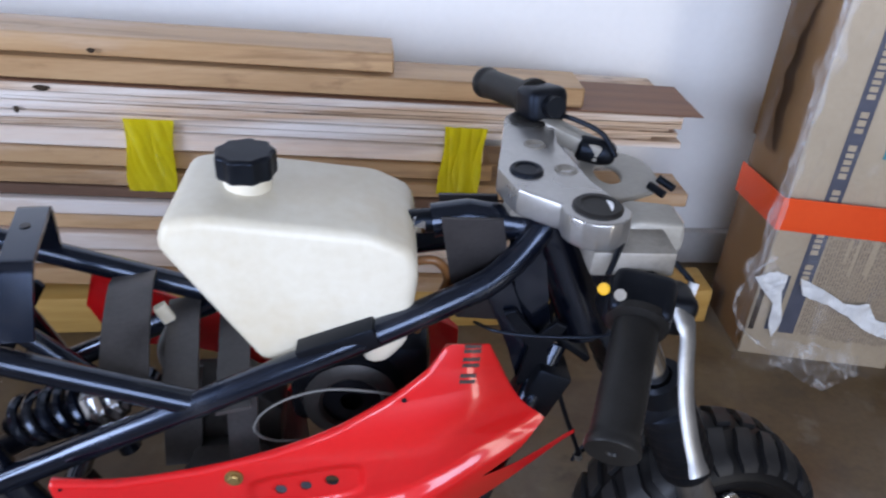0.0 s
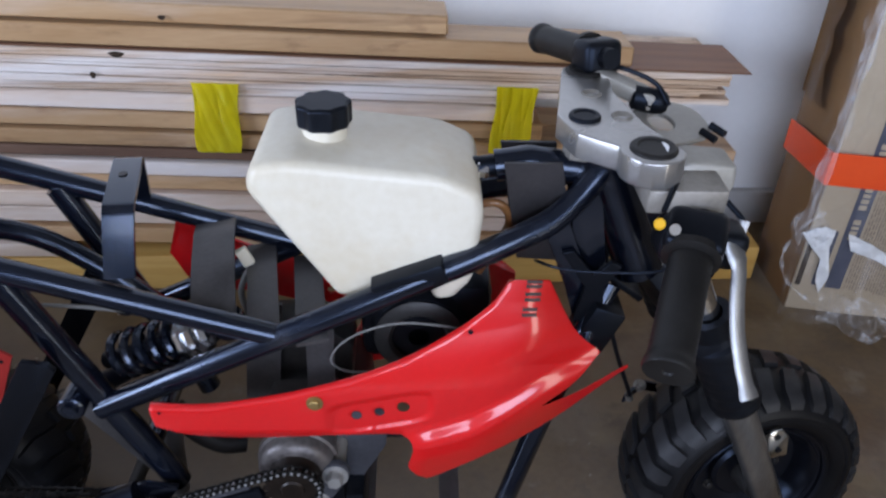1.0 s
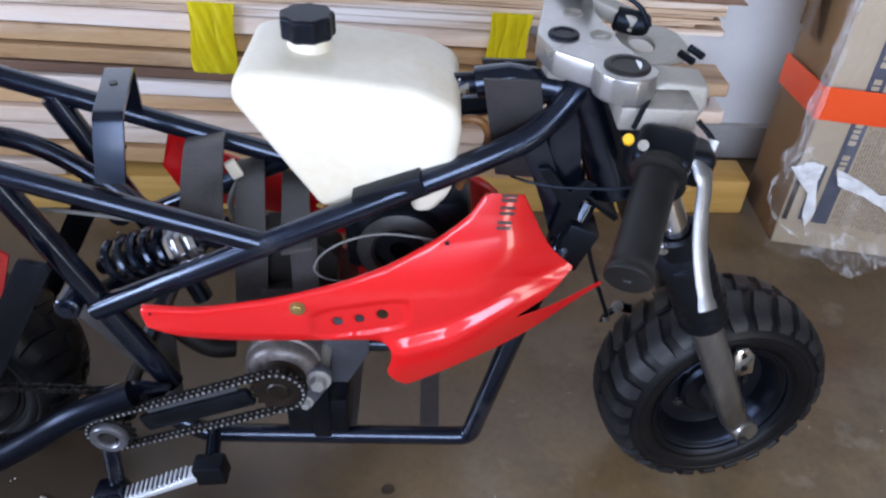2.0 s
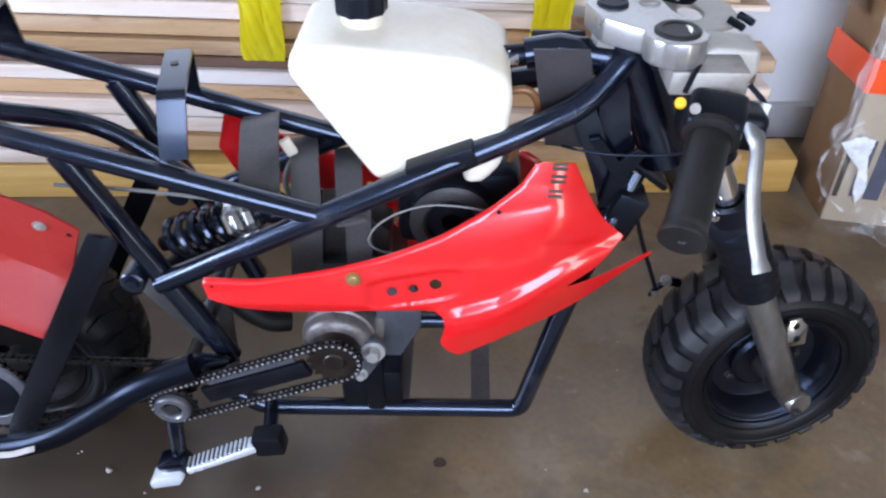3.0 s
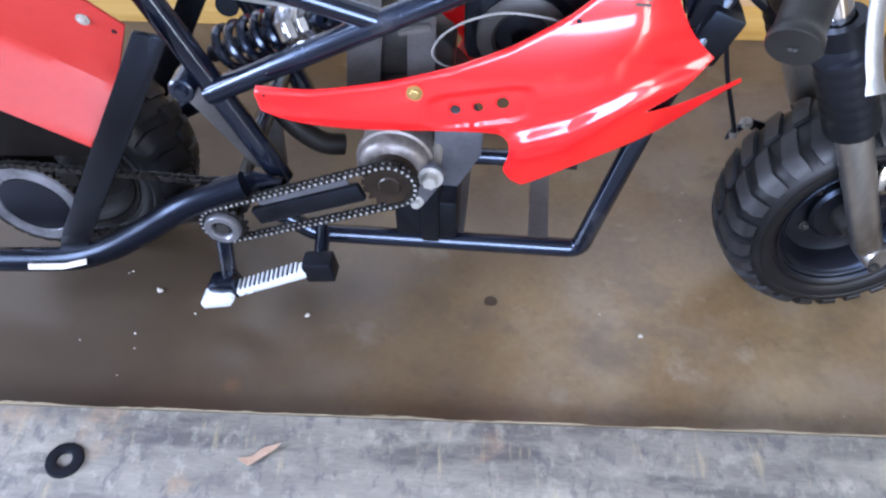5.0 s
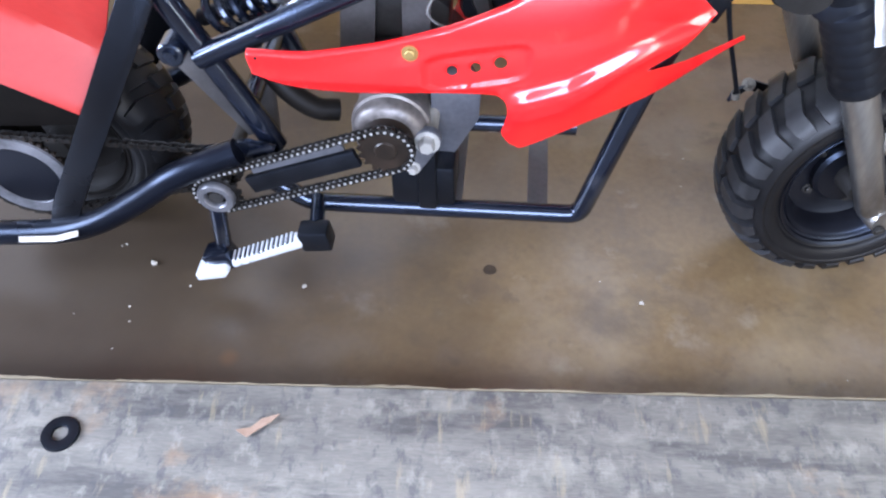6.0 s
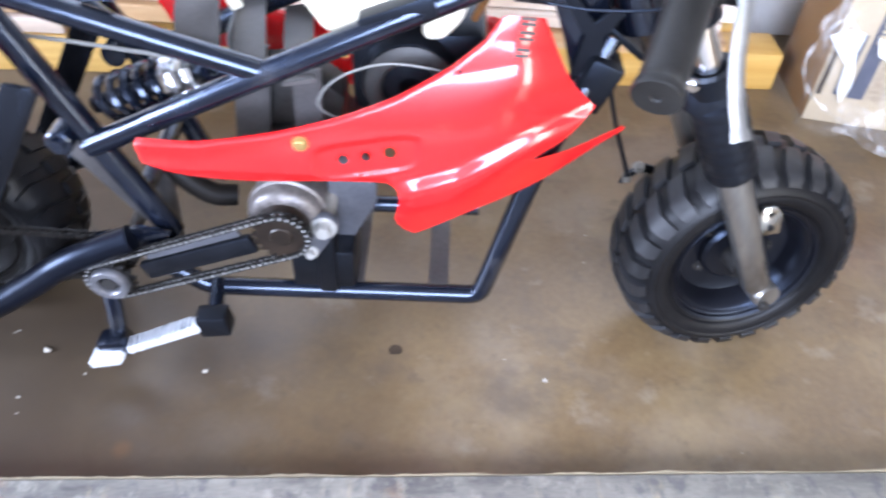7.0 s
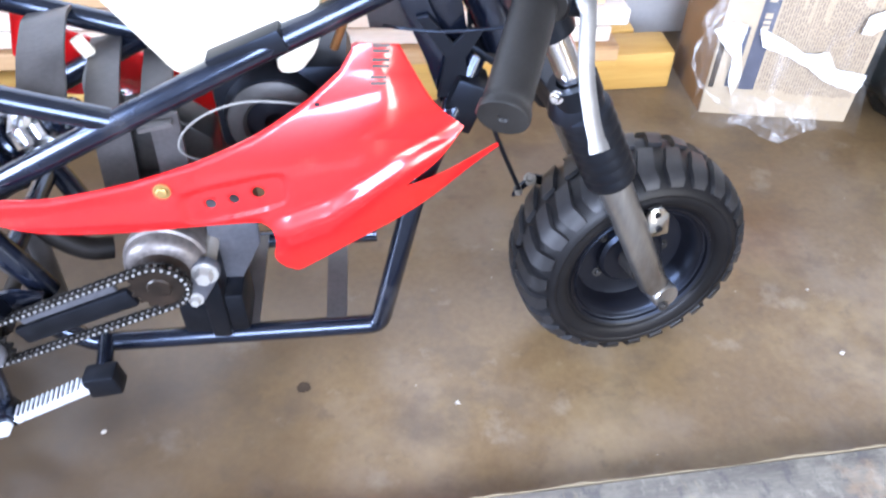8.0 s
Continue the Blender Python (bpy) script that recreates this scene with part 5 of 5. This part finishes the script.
def slanted(lo, hi, mat, label="", name="side_panel"):
    """A piece of the plain side, which stands a little askew to the front."""
    bm = block(lo, hi, 0.0015)
    for v in bm.verts:
        v.co.x += SKEW * v.co.y
    bmesh.ops.transform(bm, matrix=BOX, verts=bm.verts[:])
    return part(name, bm, mat, box, label)


slanted((0.0, 0.0065, 0), (0.006, BD, BH), "card", "plain brown cardboard side")
slanted((BW - 0.006, 0.0065, 0), (BW, BD, BH), "card")
slanted((0.0065, BD - 0.006, 0), (BW - 0.0065, BD, BH), "card", name="back_panel")
slanted((0.0065, 0.0065, 0.001), (BW - 0.0065, BD - 0.0065, 0.007), "card", name="bottom_panel")
slanted((0.0065, 0.0065, BH - 0.008), (BW - 0.0065, BD - 0.0065, BH - 0.002), "card", name="top_flap")
# orange tape round front and side
part("orange_tape", block((-0.0130, -0.0185, -0.032), (BW + 0.003, -0.0155, 0.032), 0.0005, BOX @ pose(0, 0, 0.326, 0, 0.5, 0)), "orange", box, "bright orange tape", smooth=False)
bm = block((-0.0130, -0.0155, -0.031), (-0.0100, BD - 0.008, 0.031), 0.0005)
for v in bm.verts:
    v.co.x += SKEW * max(0.0, v.co.y)
    v.co.z += 0.326 - 0.10 * max(0.0, v.co.y)
bmesh.ops.transform(bm, matrix=BOX, verts=bm.verts[:])
part("orange_tape", bm, "orange", box, "bright orange tape", smooth=False)
# printed areas, and one gap painted dark
def ink(x0, z0, x1, z1, mat, name="printed_bar"):
    return bpart(name, (x0, -0.0014, z0), (x1, -0.0002, z1), mat, bev=0)
def leaning(x0, x1, z0, z1, mat, name, front, lean=0.0):
    """A printed patch, or a gap painted dark, whose sides lean with the band."""
    o = [(x0 - lean * (z0 - 0.09), z0), (x1 - lean * (z0 - 0.09), z0), (x1 - lean * (z1 - 0.09), z1), (x0 - lean * (z1 - 0.09), z1)]
    return part(name, prism(o, 0.0010, lambda u, v, w: BOX @ Vector((u, -front - w, v))), mat, box, smooth=False)


leaning(0.061, 0.090, 0.060, 0.74, "ink", "printed_band", 0.0002)
leaning(0.034, 0.051, 0.064, 0.190, "ink", "printed_band", 0.0002)
# Dark strip paints the shade in the torn corner's gap.
leaning(0.004, 0.014, 0.060, 0.185, "knot", "printed_band", 0.0002)
rnd = random.Random(4)
z = 0.175
while z < 0.66:
    h = rnd.uniform(0.006, 0.011)
    leaning(0.069, 0.082, z, z + h, "card_pale", "printed_bar", 0.0013)
    z += h + (0.004 if rnd.random() < 0.8 else 0.022)
# small print in upright lines, too fine to read
bm = bmesh.new()
x = 0.0955
while x < 0.275:
    if not 0.113 < x < 0.121 and not 0.149 < x < 0.157:
        zz = (0.060 if x < 0.15 else 0.052) + rnd.uniform(0, 0.006)
        stop = 0.290 - (0.10 * rnd.random() if rnd.random() < 0.4 else 0)
        while zz < stop:
            h = rnd.uniform(0.004, 0.017)
            block((x, -0.0011, zz), (x + 0.0026, -0.0002, zz + h), 0, BOX, bm)
            zz += h + rnd.uniform(0.002, 0.0045)
    x += 0.0052
tagged(part("small_print", bm, "ink_pale", box, "fine faded brown print", smooth=False), kind="stuff")
for x in (0.1175, 0.153):
    leaning(x, x + 0.0016, 0.055, 0.28, "ink_pale", "printed_rule", 0.0002)
ink(0.130, 0.44, 0.22, 0.50, "teal", "printed_patch")
# torn flap of card on the plain side
bm = bmesh.new()
rows = []
rr = random.Random(3)
for i in range(22):
    zz = 0.40 + 0.44 * i / 21
    y0, y1 = 0.075 + rr.uniform(-0.007, 0.007), BD - 0.002
    rows.append([bm.verts.new(BOX @ Vector((SKEW * (y0 + (y1 - y0) * k / 6) - 0.006 - 0.022 * (1 - k / 6) ** 2 * math.sin(math.pi * min(1.0, (zz - 0.38) / 0.3)), y0 + (y1 - y0) * k / 6, zz))) for k in range(7)])
for a, b in zip(rows, rows[1:]):
    for k in range(6):
        bm.faces.new((a[k], a[k + 1], b[k + 1], b[k]))
bmesh.ops.solidify(bm, geom=bm.faces[:], thickness=0.003)
part("torn_flap", bm, "card", box, "torn lifted cardboard layer")
# torn paper labels
def paper(cx, cz, pts, mat="paper", lift=0.004):
    """A torn sheet with creases that stand off the card."""
    us, vs = [p[0] for p in pts], [p[1] for p in pts]
    fine = []
    for a, b in zip(pts, pts[1:] + pts[:1]):
        n = max(2, int(math.dist(a, b) / 0.006))
        for k in range(n):
            f = k / n
            j = 0.0022 * noise.noise((a[0] * 300 + k, b[1] * 300, 4.0)) if k else 0.0
            fine.append((a[0] + (b[0] - a[0]) * f + j, a[1] + (b[1] - a[1]) * f - j))
    rise = lambda u, v: -lift - 0.006 * (1 + noise.noise((u * 40, v * 40, cx * 9))) - 0.003 * noise.noise((u * 110, v * 110, 2.0))
    bm = sheet_panel(fine, [], rise, 0.0006, 0.006)
    bmesh.ops.transform(bm, matrix=BOX @ Matrix.Translation((cx, 0, cz)), verts=bm.verts[:])
    return part("torn_label", bm, mat, box, "torn crumpled white paper label", angle=25)
paper(0.020, 0.150, [(-0.036, 0.035), (0.0, 0.052), (0.022, 0.046), (0.020, 0.010), (0.028, -0.020), (0.037, -0.056), (0.030, -0.100), (0.016, -0.070), (0.012, -0.020), (-0.012, 0.005)])
paper(0.160, 0.140, [(-0.095, 0.052), (-0.05, 0.036), (0.0, 0.006), (0.040, 0.014), (0.062, -0.018), (0.124, -0.030), (0.122, -0.068), (0.080, -0.058), (0.045, -0.042), (0.01, -0.018), (-0.04, 0.004), (-0.080, 0.015)])
paper(0.255, 0.215, [(-0.014, -0.020), (-0.012, 0.012), (0.026, 0.034), (0.028, -0.006), (0.006, -0.022)])

# clear film
bm = bmesh.new()
rnd = random.Random(9)
rows = []
path = [(-0.008 + SKEW * 0.15, 0.15), (-0.009 + SKEW * 0.10, 0.10), (-0.012, 0.02), (-0.009, -0.009), (0.02, -0.010), (0.10, -0.010), (0.20, -0.010), (0.26, -0.010), (BW + 0.009, -0.008), (BW + 0.010, 0.08)]
fine = smooth_line(path, 4)
for i in range(30):
    zz = 0.004 + 0.84 * i / 29
    rows.append([bm.verts.new(BOX @ Vector((p[0] + rnd.uniform(-1, 1) * 0.003 - (0.012 * rnd.random() if p[0] < 0.03 else 0), p[1] + rnd.uniform(-1, 1) * 0.003 - (0.010 * rnd.random() if p[0] < 0.03 else 0) - (0.035 * (1 - zz / 0.10) if zz < 0.10 else 0) * (0.4 + rnd.random()), zz))) for p in fine])
for a, b in zip(rows, rows[1:]):
    for j in range(len(fine) - 1):
        bm.faces.new((a[j], a[j + 1], b[j + 1], b[j]))
wrap = part("wrap_film", bm, "film", box, "crumpled clear plastic film")
wrap.visible_shadow = False
# loose loop of film hanging round the lower corner, and the sheet inside it
LOOP = [(0.008, 0.240), (-0.018, 0.210), (-0.041, 0.158), (-0.037, 0.111), (-0.009, 0.069), (0.050, 0.029), (0.100, 0.010)]
loop = smooth_line([(x, -0.020 - 0.02 * (0.26 - z), z) for x, z in LOOP], 8)
rr = [0.0030 + 0.0016 * math.sin(k * 0.9) + 0.0010 * math.sin(k * 2.3) for k in range(len(loop))]
hem = part("film_hem", tube([BOX @ Vector(p) for p in loop], rr, 8), "film_dense", box, "rolled hem of clear film")
hem.visible_shadow = False
bm = bmesh.new()
rows = []
for k, p in enumerate(loop):
    rows.append([])
    for j in range(7):
        f = j / 6
        q = Vector(p).lerp(Vector((max(p[0], 0.02) + 0.03, -0.010, p[2] + 0.03)), f)
        q.y -= 0.010 * f * (1 - f) * 4 * (0.6 + noise.noise((k * 0.4, j * 0.8, 1)))
        rows[-1].append(bm.verts.new(BOX @ q))
for a, b in zip(rows, rows[1:]):
    for j in range(6):
        bm.faces.new((a[j], a[j + 1], b[j + 1], b[j]))
flap = part("film_flap", bm, "film", box, "loose flap of clear film")
flap.visible_shadow = False
# gathered film down the front edge, with a knot, and a tail on the floor
bm = bmesh.new()
rows = []
for i in range(90):
    zz = 0.170 + 0.67 * i / 89
    rad = 0.009 + 0.010 * abs(noise.noise((zz * 9, 0, 1))) + 0.022 * math.exp(-((zz - 0.195) / 0.030) ** 2)
    cx, cy = -0.010 + 0.012 * noise.noise((zz * 5, 3, 0)), -0.014 + 0.010 * noise.noise((zz * 6, 8, 0))
    ring = []
    for k in range(14):
        an = 2 * math.pi * k / 14
        q = rad * (1 + 0.75 * noise.noise((math.cos(an) * 1.6, math.sin(an) * 1.6, zz * 22)))
        ring.append(bm.verts.new(BOX @ Vector((cx + q * math.cos(an), cy + q * math.sin(an), zz))))
    rows.append(ring)
for a, b in zip(rows, rows[1:]):
    for k in range(14):
        bm.faces.new((a[k], a[(k + 1) % 14], b[(k + 1) % 14], b[k]))
gather = part("film_gather", bm, "film_dense", box, "gathered roll of clear film")
gather.visible_shadow = False
bm = bmesh.new()
rows = []
for i in range(26):
    u = i / 25
    rows.append([])
    for k in range(12):
        v = k / 11
        n = noise.noise((u * 7, v * 5, 2)) + 0.5 * noise.noise((u * 15, v * 11, 4))
        rows[-1].append(bm.verts.new(BOX @ Vector((0.05 + 0.17 * u, -0.012 - (0.030 + 0.055 * math.sin(math.pi * u) ** 2) * v, max(0.002, 0.050 * (1 - v) ** 2 * (1 - 0.5 * u) + 0.010 + 0.013 * n)))))
for a, b in zip(rows, rows[1:]):
    for k in range(11):
        bm.faces.new((a[k], a[k + 1], b[k + 1], b[k]))
tail = part("film_tail", bm, "film_dense", box, "crumpled tail of clear film on the floor")
tail.visible_shadow = False

# black bag beside the box
bm = bmesh.new()
bmesh.ops.create_icosphere(bm, subdivisions=4, radius=1)
for v in bm.verts:
    n = noise.noise(v.co * 2.2) * 0.22 + noise.noise(v.co * 6) * 0.06
    v.co *= 1 + n
    v.co = Vector((1.21 + v.co.x * 0.16, 0.50 + v.co.y * 0.17, max(0.002, 0.11 + v.co.z * 0.13)))
tagged(part("plastic_bag", bm, "bag"), "crumpled black plastic bag standing on the floor", "bag")

# ---------- small things on the floor ----------
rnd = random.Random(12)
SPECKS = [(-0.499, -0.118, 0.0055), (0.187, -0.132, 0.0035), (-0.276, -0.141, 0.0035), (0.748, -0.091, 0.004), (0.751, 0.034, 0.003), (-0.508, -0.194, 0.0020), (-0.500, -0.218, 0.0018), (-0.580, -0.212, 0.0016), (-0.435, -0.153, 0.0021), (-0.552, -0.085, 0.0018)]
for k in range(24):
    SPECKS.append((rnd.uniform(-0.75, 0.95), rnd.uniform(-0.27, 0.5), rnd.uniform(0.0008, 0.0022)))
for x, y, r in SPECKS:
    bm = bmesh.new()
    bmesh.ops.create_icosphere(bm, subdivisions=1, radius=r)
    for v in bm.verts:
        v.co = Vector((v.co.x * rnd.uniform(0.55, 1.45), v.co.y * rnd.uniform(0.5, 1.25), v.co.z * 0.6)) + Vector((x, y, r * 0.5))
    tagged(part("grit", bm, "debris"), "small pale grit crumb on the concrete", "grit", "crumbs on the floor")
# dark oil spot on the concrete
bm = prism([(0.0095 * (1 + 0.35 * noise.noise((math.cos(a), math.sin(a), 3))) * math.cos(a), 0.0085 * (1 + 0.5 * noise.noise((math.cos(a) * 2, math.sin(a) * 2, 5))) * math.sin(a)) for a in (2 * math.pi * k / 28 for k in range(28))], 0.0008, lambda u, v, w: (-0.021 + u, -0.090 + v, w))
tagged(part("oil_spot", bm, "knot"), "small dark oil spot on the concrete", "stain")
# iron washer and dry leaf on the plank
PL = pose(-0.02, -0.303, 0.038, 0, 0, TURN_Z)
bm = lathe([(0, 0.009), (0.003, 0.0095), (0.004, 0.013), (0.003, 0.0215), (0, 0.0225)], PL @ Vector((-0.487, -0.072, 0.0004)), (0, 0, 1), 32, closed=True)
tagged(part("iron_washer", bm, "black"), "dark iron washer lying on the grey plank", "washer")
bm = prism([(-0.022, -0.008), (-0.006, -0.004), (0.006, 0.008), (0.026, 0.013), (0.018, 0.004), (0.004, -0.006), (-0.008, -0.016)], 0.0012, lambda u, v, w: PL @ Vector((-0.262 + u, -0.055 + v, 0.002 + w + abs(u) * 0.12)))
tagged(part("dry_leaf", bm, "leaf"), "curled dry brown leaf on the grey plank", "leaf")
